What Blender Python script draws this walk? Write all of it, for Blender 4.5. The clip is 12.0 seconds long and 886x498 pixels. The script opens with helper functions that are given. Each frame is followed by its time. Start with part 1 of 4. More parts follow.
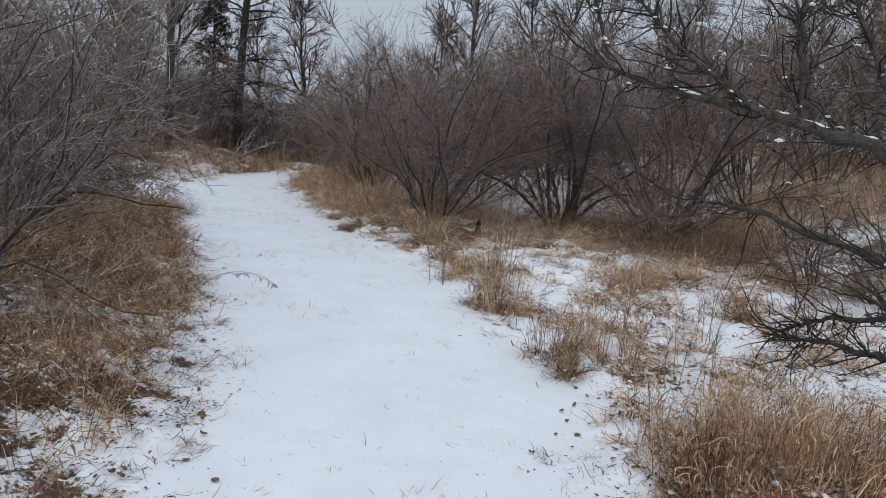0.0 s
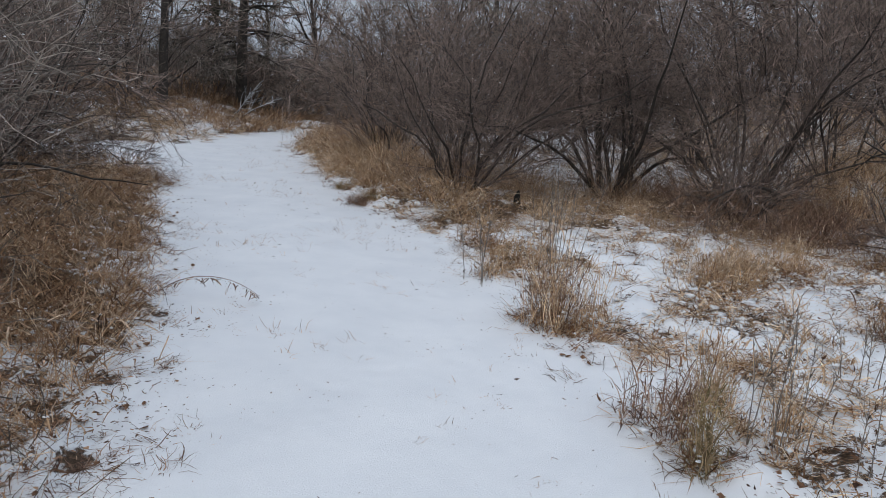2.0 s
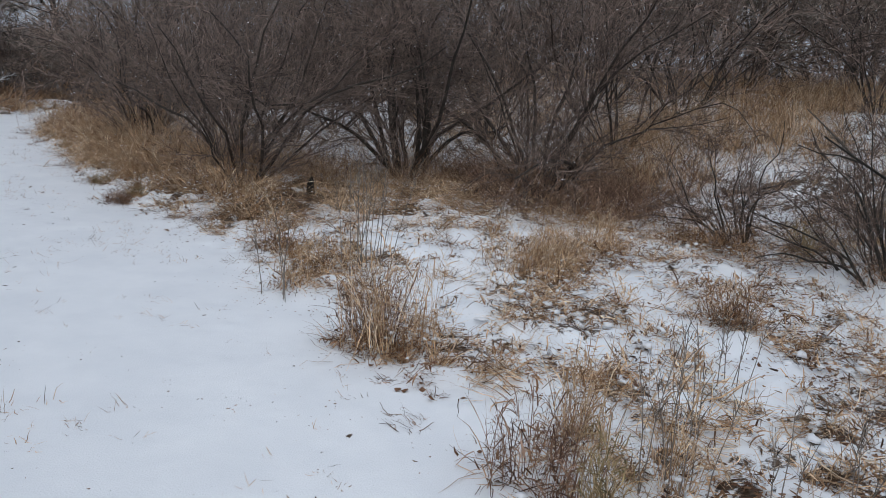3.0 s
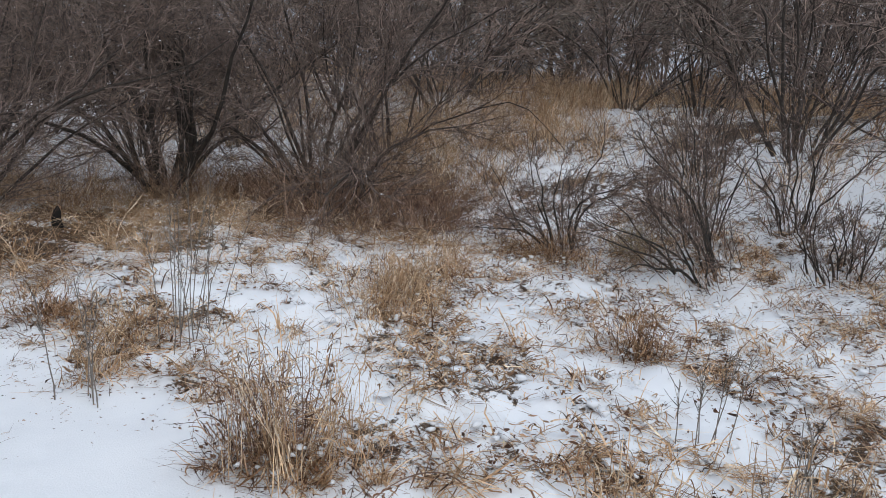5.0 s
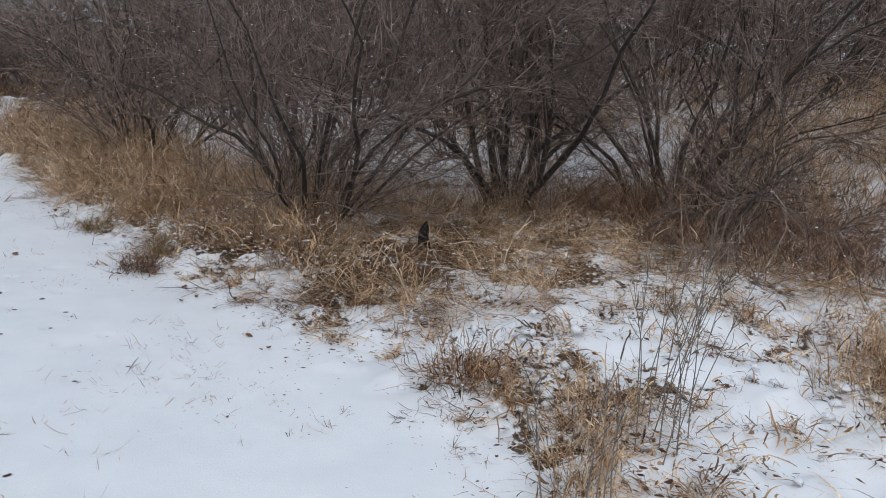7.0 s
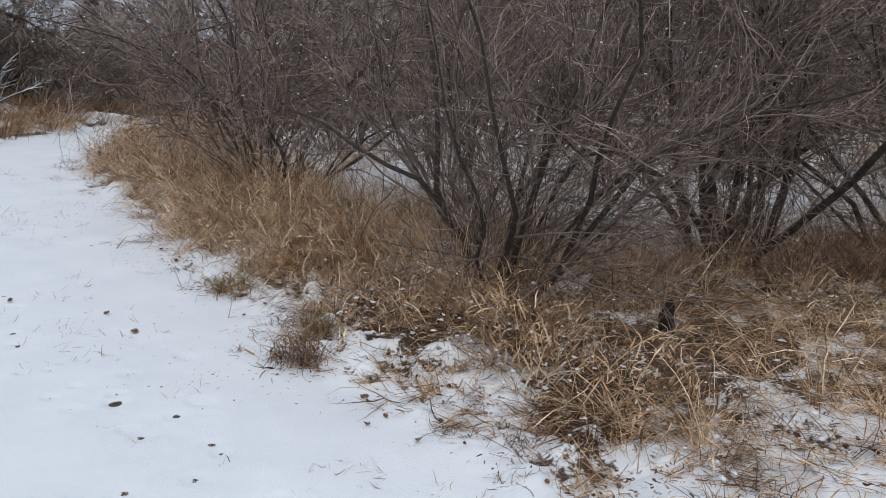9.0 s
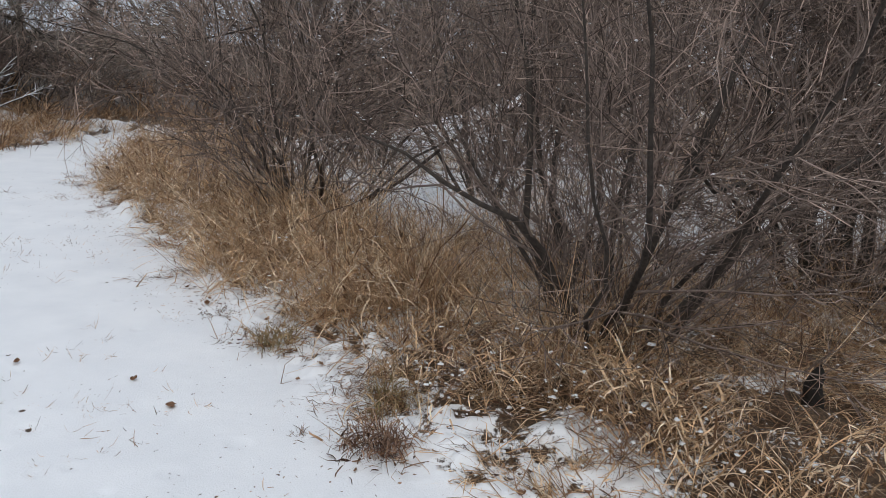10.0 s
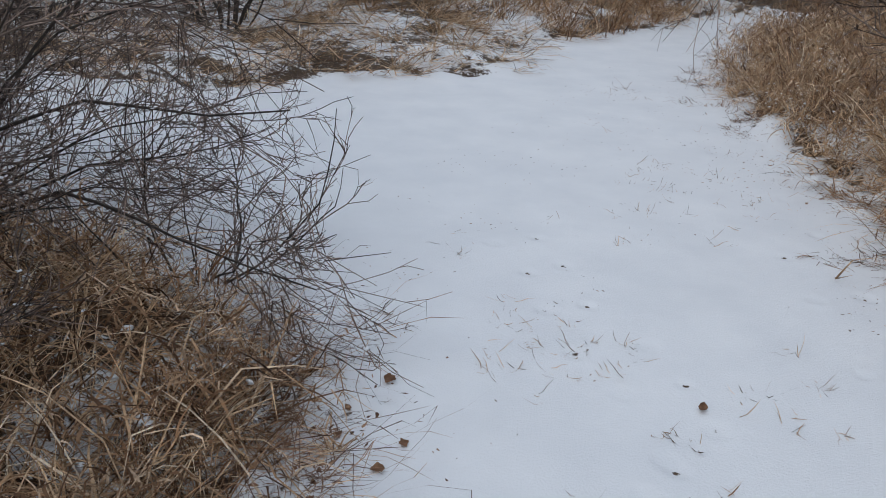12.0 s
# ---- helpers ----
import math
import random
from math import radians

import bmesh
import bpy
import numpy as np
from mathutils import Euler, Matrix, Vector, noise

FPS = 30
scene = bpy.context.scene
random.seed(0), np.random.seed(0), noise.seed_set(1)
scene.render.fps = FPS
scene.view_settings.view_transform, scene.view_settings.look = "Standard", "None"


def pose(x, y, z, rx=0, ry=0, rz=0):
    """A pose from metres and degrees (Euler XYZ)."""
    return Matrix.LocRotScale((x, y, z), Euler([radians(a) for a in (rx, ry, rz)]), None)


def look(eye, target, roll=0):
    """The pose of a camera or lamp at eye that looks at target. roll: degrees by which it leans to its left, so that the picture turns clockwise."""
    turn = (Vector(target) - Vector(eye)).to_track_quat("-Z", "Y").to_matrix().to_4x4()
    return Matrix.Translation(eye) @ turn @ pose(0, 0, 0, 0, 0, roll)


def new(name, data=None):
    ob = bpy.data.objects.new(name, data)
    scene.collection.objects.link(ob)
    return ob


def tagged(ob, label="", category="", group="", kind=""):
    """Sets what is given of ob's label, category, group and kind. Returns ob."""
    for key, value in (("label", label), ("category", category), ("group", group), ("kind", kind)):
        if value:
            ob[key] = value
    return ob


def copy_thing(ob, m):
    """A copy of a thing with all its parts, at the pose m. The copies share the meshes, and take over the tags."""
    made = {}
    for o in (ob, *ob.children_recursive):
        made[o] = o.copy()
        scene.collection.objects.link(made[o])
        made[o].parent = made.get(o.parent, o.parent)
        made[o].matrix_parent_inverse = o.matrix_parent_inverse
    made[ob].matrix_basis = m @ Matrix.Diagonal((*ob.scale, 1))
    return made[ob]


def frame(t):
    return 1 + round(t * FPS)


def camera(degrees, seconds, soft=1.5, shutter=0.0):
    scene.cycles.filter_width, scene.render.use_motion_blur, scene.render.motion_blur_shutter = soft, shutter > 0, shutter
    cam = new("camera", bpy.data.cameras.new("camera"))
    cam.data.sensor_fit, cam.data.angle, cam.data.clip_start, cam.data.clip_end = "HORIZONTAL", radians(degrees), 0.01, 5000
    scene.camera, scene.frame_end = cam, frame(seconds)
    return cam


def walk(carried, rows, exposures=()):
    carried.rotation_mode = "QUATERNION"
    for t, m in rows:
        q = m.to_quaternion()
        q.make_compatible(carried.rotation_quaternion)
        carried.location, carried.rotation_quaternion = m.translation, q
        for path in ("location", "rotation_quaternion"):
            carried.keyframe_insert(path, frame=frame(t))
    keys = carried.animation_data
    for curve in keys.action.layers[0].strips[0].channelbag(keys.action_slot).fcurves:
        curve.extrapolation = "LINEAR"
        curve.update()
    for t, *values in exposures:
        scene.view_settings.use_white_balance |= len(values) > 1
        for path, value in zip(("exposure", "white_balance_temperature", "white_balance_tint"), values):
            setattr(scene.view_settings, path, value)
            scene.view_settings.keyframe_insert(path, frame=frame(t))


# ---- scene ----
cam = camera(59.9, 12.0, soft=0.6)
METRES, EYE, TILT, LEAN, TURN = 11.0, 1.5, 0.0, 0.0, 0.0
ROWS = [
    (0.0, 0.0, 0.0, 0.0, 0.83, -9.8, -4.81),
    (0.5, 0.0008, 0.0469, -0.0026, 1.81, -9.44, -4.57),
    (1.0, -0.0066, 0.0931, -0.0052, 2.96, -9.82, -4.64),
    (1.5, -0.0107, 0.1379, -0.0075, 2.68, -12.55, -4.6),
    (2.0, -0.0176, 0.1828, -0.0094, 2.09, -13.1, -4.44),
    (2.5, -0.0292, 0.2278, -0.0095, -2.8, -13.76, -4.5),
    (3.0, -0.0258, 0.2697, -0.0093, -14.45, -13.99, -4.13),
    (3.2, -0.0299, 0.2827, -0.0094, -20.01, -13.27, -4.4),
    (4.8, -0.0629, 0.3868, -0.0106, -37.31, -12.6, -4.5),
    (5.0, -0.067, 0.3998, -0.0107, -36.22, -12.91, -4.56),
    (5.5, -0.0827, 0.4354, -0.013, -31.12, -13.71, -4.46),
    (6.0, -0.092, 0.4788, -0.0168, -21.77, -14.71, -4.45),
    (6.5, -0.1072, 0.5186, -0.0193, -19.3, -14.94, -4.63),
    (6.7, -0.1106, 0.5343, -0.0199, -19.07, -14.76, -4.5),
    (8.3, -0.1373, 0.6601, -0.0246, -16.59, -14.09, -4.1),
    (8.5, -0.1407, 0.6758, -0.0252, -15.6, -14.18, -4.17),
    (9.0, -0.1543, 0.7145, -0.0269, -13.1, -13.95, -4.15),
    (9.5, -0.1696, 0.7492, -0.0234, -13.28, -13.94, -4.05),
    (10.0, -0.1813, 0.7928, -0.0254, -13.44, -13.72, -4.41),
    (10.5, -0.208, 0.8333, -0.0285, -11.19, -14.21, -4.88),
    (11.0, -0.2294, 0.8721, -0.0351, 2.41, -18.2, -4.2),
    (11.5, -0.2548, 0.909, -0.0367, 16.18, -21.78, -2.83),
    (12.0, -0.2729, 0.9429, -0.0354, 25.26, -24.7, -1.61),
]
walk(cam, [(t, pose(0, 0, EYE, TILT, LEAN, TURN) @ pose(METRES * x, METRES * y, METRES * z, 90 + pitch, roll, yaw)) for t, x, y, z, yaw, pitch, roll in ROWS],
     [(0.0, -0.22, 6500, 10), (1.2, -0.26, 6500, 10), (2.5, -0.38, 6500, 10), (3.2, -0.33, 6500, 10), (5.0, -0.06, 6550, 10), (5.5, -0.12, 6550, 10), (6.5, -0.2, 6550, 10), (8.5, -0.01, 6550, 10), (9.3, -0.01, 6650, 10), (10.5, 0.02, 6900, 10), (11.1, -0.1, 6550, 10), (11.5, -0.31, 6500, 10), (12.0, -0.33, 6500, 10)])

# ---- world and light: a grey, overcast winter day ----
world = bpy.data.worlds.new("overcast_sky")
scene.world = world
world.use_nodes = True
wn = world.node_tree
wn.nodes.clear()
sky = wn.nodes.new("ShaderNodeTexSky")
sky.sky_type, sky.sun_disc = "NISHITA", False
sky.sun_elevation, sky.sun_rotation = radians(34), radians(205)
sky.air_density, sky.dust_density = 1.5, 4.0
dim = wn.nodes.new("ShaderNodeMixRGB")
dim.blend_type = "MULTIPLY"
dim.inputs[0].default_value = 1.0
dim.inputs[2].default_value = (0.08, 0.08, 0.08, 1)
veil = wn.nodes.new("ShaderNodeMixRGB")
veil.inputs[0].default_value = 0.88
veil.inputs[2].default_value = (0.672, 0.765, 0.905, 1)
wbg = wn.nodes.new("ShaderNodeBackground")
wout = wn.nodes.new("ShaderNodeOutputWorld")
wn.links.new(sky.outputs[0], dim.inputs[1])
wn.links.new(dim.outputs[0], veil.inputs[1])
# an overcast sky grows brighter towards the zenith
way = wn.nodes.new("ShaderNodeTexCoord")
parts = wn.nodes.new("ShaderNodeSeparateXYZ")
grade = wn.nodes.new("ShaderNodeMapRange")
grade.inputs["From Min"].default_value, grade.inputs["From Max"].default_value = 0.0, 1.0
grade.inputs["To Min"].default_value, grade.inputs["To Max"].default_value = 0.77, 1.42
wn.links.new(way.outputs["Generated"], parts.inputs[0])
wn.links.new(parts.outputs[2], grade.inputs["Value"])
wn.links.new(grade.outputs[0], wbg.inputs[1])
wn.links.new(veil.outputs[0], wbg.inputs[0])
wn.links.new(wbg.outputs[0], wout.inputs[0])

sun = new("sun", bpy.data.lights.new("sun", "SUN"))
sun.data.energy, sun.data.angle, sun.data.color = 0.85, radians(60), (1.0, 0.96, 0.9)
sun.matrix_world = look((-3.5, -7.5, 30), (-3.5 + 0.35, -7.5 + 0.75, 30 - 0.72))

# ---- materials ----
def material(name, rough=0.8):
    m = bpy.data.materials.new(name)
    m.use_nodes = True
    n = m.node_tree.nodes
    b = n["Principled BSDF"]
    b.inputs["Roughness"].default_value = rough
    b.inputs["Specular IOR Level"].default_value = 0.25
    return m, m.node_tree, b


def node(tree, kind, **values):
    n = tree.nodes.new(kind)
    for key, value in values.items():
        n.inputs[key].default_value = value
    return n


def ramp(tree, fac, stops):
    r = tree.nodes.new("ShaderNodeValToRGB")
    el = r.color_ramp.elements
    while len(el) < len(stops):
        el.new(0.5)
    for e, (p, c) in zip(el, stops):
        e.position, e.color = p, (*c, 1)
    tree.links.new(fac, r.inputs[0])
    return r.outputs[0]


def noise_tex(tree, scale, detail=4.0, rough=0.6, coord=None):
    t = node(tree, "ShaderNodeTexNoise", Scale=scale, Detail=detail, Roughness=rough)
    if coord is None:
        coord = tree.nodes.new("ShaderNodeTexCoord").outputs["Object"]
    tree.links.new(coord, t.inputs["Vector"])
    return t.outputs["Fac"]


def mixed(tree, fac, a, b, mode="MIX"):
    m = tree.nodes.new("ShaderNodeMixRGB")
    m.blend_type = mode
    for sock, v in zip(m.inputs, (fac, a, b)):
        if isinstance(v, (int, float)):
            sock.default_value = v
        elif isinstance(v, tuple):
            sock.default_value = (*v, 1)
        else:
            tree.links.new(v, sock)
    return m.outputs[0]


def bump(tree, b, height, strength, distance):
    n = node(tree, "ShaderNodeBump", Strength=strength, Distance=distance)
    tree.links.new(height, n.inputs["Height"])
    tree.links.new(n.outputs[0], b.inputs["Normal"])


def island_material(name, stops, grain=60.0, rough=0.8, glow=0.18):
    """Colour that differs from blade to blade, with a fine mottle along each."""
    m, t, b = material(name, rough)
    rnd = t.nodes.new("ShaderNodeNewGeometry").outputs["Random Per Island"]
    col = ramp(t, rnd, stops)
    mot = ramp(t, noise_tex(t, grain, 3.0), [(0.3, (0.62, 0.6, 0.58)), (0.7, (1.15, 1.13, 1.1))])
    big = ramp(t, noise_tex(t, 6.5, 3.0), [(0.3, (0.45, 0.42, 0.39)), (0.5, (1.05, 1.04, 1.02)), (0.68, (1.5, 1.5, 1.47))])
    col = mixed(t, 1.0, mixed(t, 1.0, col, mot, "MULTIPLY"), big, "MULTIPLY")
    t.links.new(col, b.inputs["Base Color"])
    thin = t.nodes.new("ShaderNodeBsdfTranslucent")
    t.links.new(col, thin.inputs[0])
    both = t.nodes.new("ShaderNodeMixShader")
    both.inputs[0].default_value = glow
    t.links.new(b.outputs[0], both.inputs[1])
    t.links.new(thin.outputs[0], both.inputs[2])
    t.links.new(both.outputs[0], t.nodes["Material Output"].inputs["Surface"])
    return m


def bark_material(name, dark, light, scale=25.0, vary=True):
    m, t, b = material(name, 0.85)
    fac = noise_tex(t, scale, 6.0, 0.7)
    rnd = t.nodes.new("ShaderNodeNewGeometry").outputs["Random Per Island"]
    col = mixed(t, 1.0 if vary else 0.0, ramp(t, fac, [(0.3, dark), (0.72, light)]),
                ramp(t, rnd, [(0.0, (0.2, 0.19, 0.18)), (0.7, (0.95, 0.95, 0.95)), (1.0, (2.1, 2.06, 2.0))]), "MULTIPLY")
    t.links.new(col, b.inputs["Base Color"])
    bump(t, b, fac, 0.6, 0.01)
    return m


TAN = island_material("dry_grass", [(0.0, (0.13, 0.072, 0.042)), (0.25, (0.46, 0.298, 0.178)), (0.65, (0.71, 0.51, 0.333)), (1.0, (0.95, 0.82, 0.66))])
BROWN = island_material("brown_grass", [(0.0, (0.05, 0.027, 0.017)), (0.4, (0.27, 0.15, 0.083)), (0.75, (0.51, 0.33, 0.2)), (1.0, (0.78, 0.61, 0.46))])
GREENISH = island_material("fading_grass", [(0.0, (0.13, 0.115, 0.05)), (0.5, (0.38, 0.29, 0.165)), (1.0, (0.62, 0.47, 0.31))])
RUSSET = island_material("russet_weeds", [(0.0, (0.085, 0.047, 0.036)), (0.5, (0.235, 0.145, 0.105)), (1.0, (0.50, 0.35, 0.265))])
LEAF = island_material("dead_leaf", [(0.0, (0.05, 0.026, 0.018)), (0.5, (0.18, 0.095, 0.058)), (1.0, (0.44, 0.28, 0.175))], 90.0)
NEEDLE = island_material("needles", [(0.0, (0.025, 0.035, 0.02)), (0.6, (0.045, 0.055, 0.032)), (1.0, (0.09, 0.085, 0.05))])
LARCH = island_material("bare_larch_twigs", [(0.0, (0.045, 0.037, 0.028)), (0.6, (0.075, 0.062, 0.045)), (1.0, (0.12, 0.10, 0.07))])
BARK = bark_material("shrub_bark", (0.030, 0.024, 0.021), (0.11, 0.092, 0.08), 35.0)
TWIG = bark_material("shrub_twigs", (0.127, 0.095, 0.081), (0.345, 0.268, 0.232), 20.0)
GREYTWIG = bark_material("grey_twigs", (0.17, 0.145, 0.125), (0.37, 0.325, 0.285), 20.0)
BUSHTWIG = bark_material("brown_bush_twigs", (0.09, 0.066, 0.056), (0.32, 0.24, 0.2), 20.0)
DARKBARK = bark_material("old_bark", (0.022, 0.019, 0.017), (0.095, 0.083, 0.072), 18.0)
LICHEN = bark_material("lichened_bark", (0.012, 0.010, 0.008), (0.12, 0.11, 0.09), 45.0, False)
CHAR = bark_material("rotten_wood", (0.010, 0.009, 0.008), (0.035, 0.03, 0.027), 30.0)


def snow_material(name):
    m, t, b = material(name, 0.55)
    fac = noise_tex(t, 6.0, 5.0)
    t.links.new(ramp(t, fac, [(0.3, (0.80, 0.82, 0.85)), (0.7, (0.88, 0.89, 0.91))]), b.inputs["Base Color"])
    bump(t, b, noise_tex(t, 90.0, 4.0), 0.25, 0.01)
    return m


SNOW = snow_material("fresh_snow")


def ground_material():
    m, t, b = material("snowy_ground", 0.6)
    co = t.nodes.new("ShaderNodeTexCoord").outputs["Object"]
    cover = t.nodes.new("ShaderNodeAttribute")
    cover.attribute_name = "cover"
    fine = mixed(t, 0.45, noise_tex(t, 13.0, 5.0, 0.6, co), noise_tex(t, 42.0, 5.0, 0.65, co))
    add = node(t, "ShaderNodeMath")
    add.operation = "MULTIPLY_ADD"
    t.links.new(fine, add.inputs[0])
    add.inputs[1].default_value = 1.55
    t.links.new(cover.outputs["Fac"], add.inputs[2])
    fac = t.nodes.new("ShaderNodeMapRange")
    fac.interpolation_type = "SMOOTHSTEP"
    fac.inputs["From Min"].default_value, fac.inputs["From Max"].default_value = 1.20, 1.33
    t.links.new(add.outputs[0], fac.inputs["Value"])
    # brown litter, darkened so that bare patches read as shaded gaps
    litter = ramp(t, noise_tex(t, 55.0, 5.0, 0.7, co), [(0.3, (0.02, 0.013, 0.009)), (0.5, (0.08, 0.05, 0.03)), (0.72, (0.21, 0.14, 0.088))])
    snow = ramp(t, noise_tex(t, 2.5, 5.0, 0.6, co), [(0.3, (0.80, 0.815, 0.84)), (0.7, (0.88, 0.89, 0.905))])
    t.links.new(mixed(t, fac.outputs[0], litter, snow), b.inputs["Base Color"])
    h = mixed(t, 0.5, noise_tex(t, 120.0, 4.0, 0.6, co), fac.outputs[0])
    bump(t, b, h, 0.35, 0.02)
    return m


GROUND = ground_material()

# ---- geometry helpers ----
RNG = np.random.default_rng(7)


def quad_mesh(name, verts, quads, mat):
    me = bpy.data.meshes.new(name)
    verts = np.asarray(verts, dtype=np.float32).reshape(-1, 3)
    quads = np.asarray(quads, dtype=np.int32).reshape(-1, 4)
    me.vertices.add(len(verts))
    me.vertices.foreach_set("co", verts.ravel())
    me.loops.add(quads.size)
    me.loops.foreach_set("vertex_index", quads.ravel())
    me.polygons.add(len(quads))
    me.polygons.foreach_set("loop_start", np.arange(0, quads.size, 4, dtype=np.int32))
    me.polygons.foreach_set("use_smooth", np.ones(len(quads), dtype=bool))
    me.update(calc_edges=True)
    me.materials.append(mat)
    return me


def unit(v):
    return v / np.maximum(np.linalg.norm(v, axis=-1, keepdims=True), 1e-9)


def value_noise(x, y, scale, seed=0):
    x, y = np.asarray(x) * scale, np.asarray(y) * scale
    xi, yi = np.floor(x), np.floor(y)
    fx, fy = x - xi, y - yi
    fx, fy = fx * fx * (3 - 2 * fx), fy * fy * (3 - 2 * fy)

    def h(i, j):
        s = np.sin(i * 127.1 + j * 311.7 + seed * 74.7) * 43758.5453
        return s - np.floor(s)
    return (h(xi, yi) * (1 - fx) + h(xi + 1, yi) * fx) * (1 - fy) + (h(xi, yi + 1) * (1 - fx) + h(xi + 1, yi + 1) * fx) * fy


def fractal(x, y, scale, octaves=3, seed=0):
    total, amp = 0.0, 0.5
    for o in range(octaves):
        total = total + amp * value_noise(x, y, scale * 2.03 ** o, seed + o * 3)
        amp *= 0.5
    return total / (1 - 0.5 ** octaves)


def smooth(v, a, b):
    t = np.clip((v - a) / (b - a), 0, 1)
    return t * t * (3 - 2 * t)


def tubes(paths, radii, sides=3):
    """Tapered tubes along many paths at once: paths (n, k, 3), radii (n, k); the very finest twigs are slivers (sides 1)."""
    n, k, _ = paths.shape
    if sides == 1:
        across = unit(np.cross(paths[:, -1] - paths[:, 0], RNG.normal(0, 1, (n, 3))))[:, None, :] * radii[:, :, None] * 1.1
        i = np.arange(n)[:, None] * k * 2
        j = np.arange(k - 1)[None, :] * 2
        quads = np.stack(np.broadcast_arrays(i + j, i + j + 1, i + j + 3, i + j + 2), axis=-1)
        return np.stack([paths - across, paths + across], axis=2).reshape(-1, 3), quads.reshape(-1, 4)
    tan = unit(np.gradient(paths, axis=1))
    ref = np.where(np.abs(tan[..., 2:3]) > 0.9, np.array([1.0, 0, 0]), np.array([0, 0, 1.0]))
    u = unit(np.cross(tan, ref))
    v = np.cross(tan, u)
    a = np.arange(sides) * 2 * np.pi / sides
    ring = u[:, :, None, :] * np.cos(a)[None, None, :, None] + v[:, :, None, :] * np.sin(a)[None, None, :, None]
    verts = paths[:, :, None, :] + ring * radii[:, :, None, None]
    i = np.arange(n)[:, None, None] * k * sides
    j = np.arange(k - 1)[None, :, None] * sides
    s = np.arange(sides)[None, None, :]
    s2 = (s + 1) % sides
    quads = np.stack(np.broadcast_arrays(i + j + s, i + j + s2, i + j + sides + s2, i + j + sides + s), axis=-1)
    return verts.reshape(-1, 3), quads.reshape(-1, 4)


def joined(pieces):
    verts, quads, at = [], [], 0
    for v, q in pieces:
        verts.append(v)
        quads.append(q + at)
        at += len(v)
    return np.concatenate(verts), np.concatenate(quads)


def grow(start, way, length, k, up=0.0, wiggle=0.2, rng=RNG):
    """Paths that start at given points, bend upwards (or down) and wander."""
    n = len(start)
    p, d = start.copy(), unit(way)
    out = [p]
    step = (np.asarray(length) / (k - 1)).reshape(-1, 1)
    for _ in range(k - 1):
        p = p + d * step
        out.append(p)
        d = unit(d + np.array([0, 0, up / (k - 1)]) + rng.normal(0, wiggle / math.sqrt(k - 1), (n, 3)))
    return np.stack(out, axis=1)


def offshoots(paths, count, t0, t1, spread, rng=RNG):
    """Points and directions of side shoots on the given paths."""
    n, k, _ = paths.shape
    who = rng.integers(0, n, count)
    t = rng.uniform(t0, t1, count) * (k - 1)
    i = np.minimum(t.astype(int), k - 2)
    f = (t - i)[:, None]
    a, b = paths[who, i], paths[who, i + 1]
    tan = unit(b - a)
    side = unit(np.cross(tan, rng.normal(0, 1, (count, 3))))
    ang = rng.uniform(spread[0], spread[1], count)[:, None]
    return a * (1 - f) + b * f, unit(tan * np.cos(ang) + side * np.sin(ang)), who, t / (k - 1)


def taper(r0, r1, k):
    r0, r1 = np.asarray(r0, float).reshape(-1, 1), np.asarray(r1, float).reshape(-1, 1)
    return r0 + (r1 - r0) * np.linspace(0, 1, k)[None, :]


def lumps(points, sizes, flat=0.6):
    """Small rounded snow lumps, eight-cornered and squashed."""
    n = len(points)
    ring = np.array([[math.cos(a), math.sin(a)] for a in np.arange(6) * math.pi / 3])
    base = np.concatenate([np.c_[ring, np.full(6, -0.35)], np.c_[ring * 0.8, np.full(6, 0.35)], [[0, 0, 0.75], [0, 0, -0.6]]])
    jit = 1 + RNG.uniform(-0.45, 0.45, (n, 14, 1))
    size = np.asarray(sizes).reshape(-1, 1, 1) * np.array([1, 1, flat]) * RNG.uniform(0.55, 1.45, (n, 1, 3))
    verts = points[:, None, :] + base[None] * jit * size
    q = [[i, (i + 1) % 6, 6 + (i + 1) % 6, 6 + i] for i in range(6)]
    q += [[6, 7, 8, 12], [8, 9, 10, 12], [10, 11, 6, 12], [2, 1, 0, 13], [4, 3, 2, 13], [0, 5, 4, 13]]
    quads = np.array(q)[None] + np.arange(n)[:, None, None] * 14
    return verts.reshape(-1, 3), quads.reshape(-1, 4)


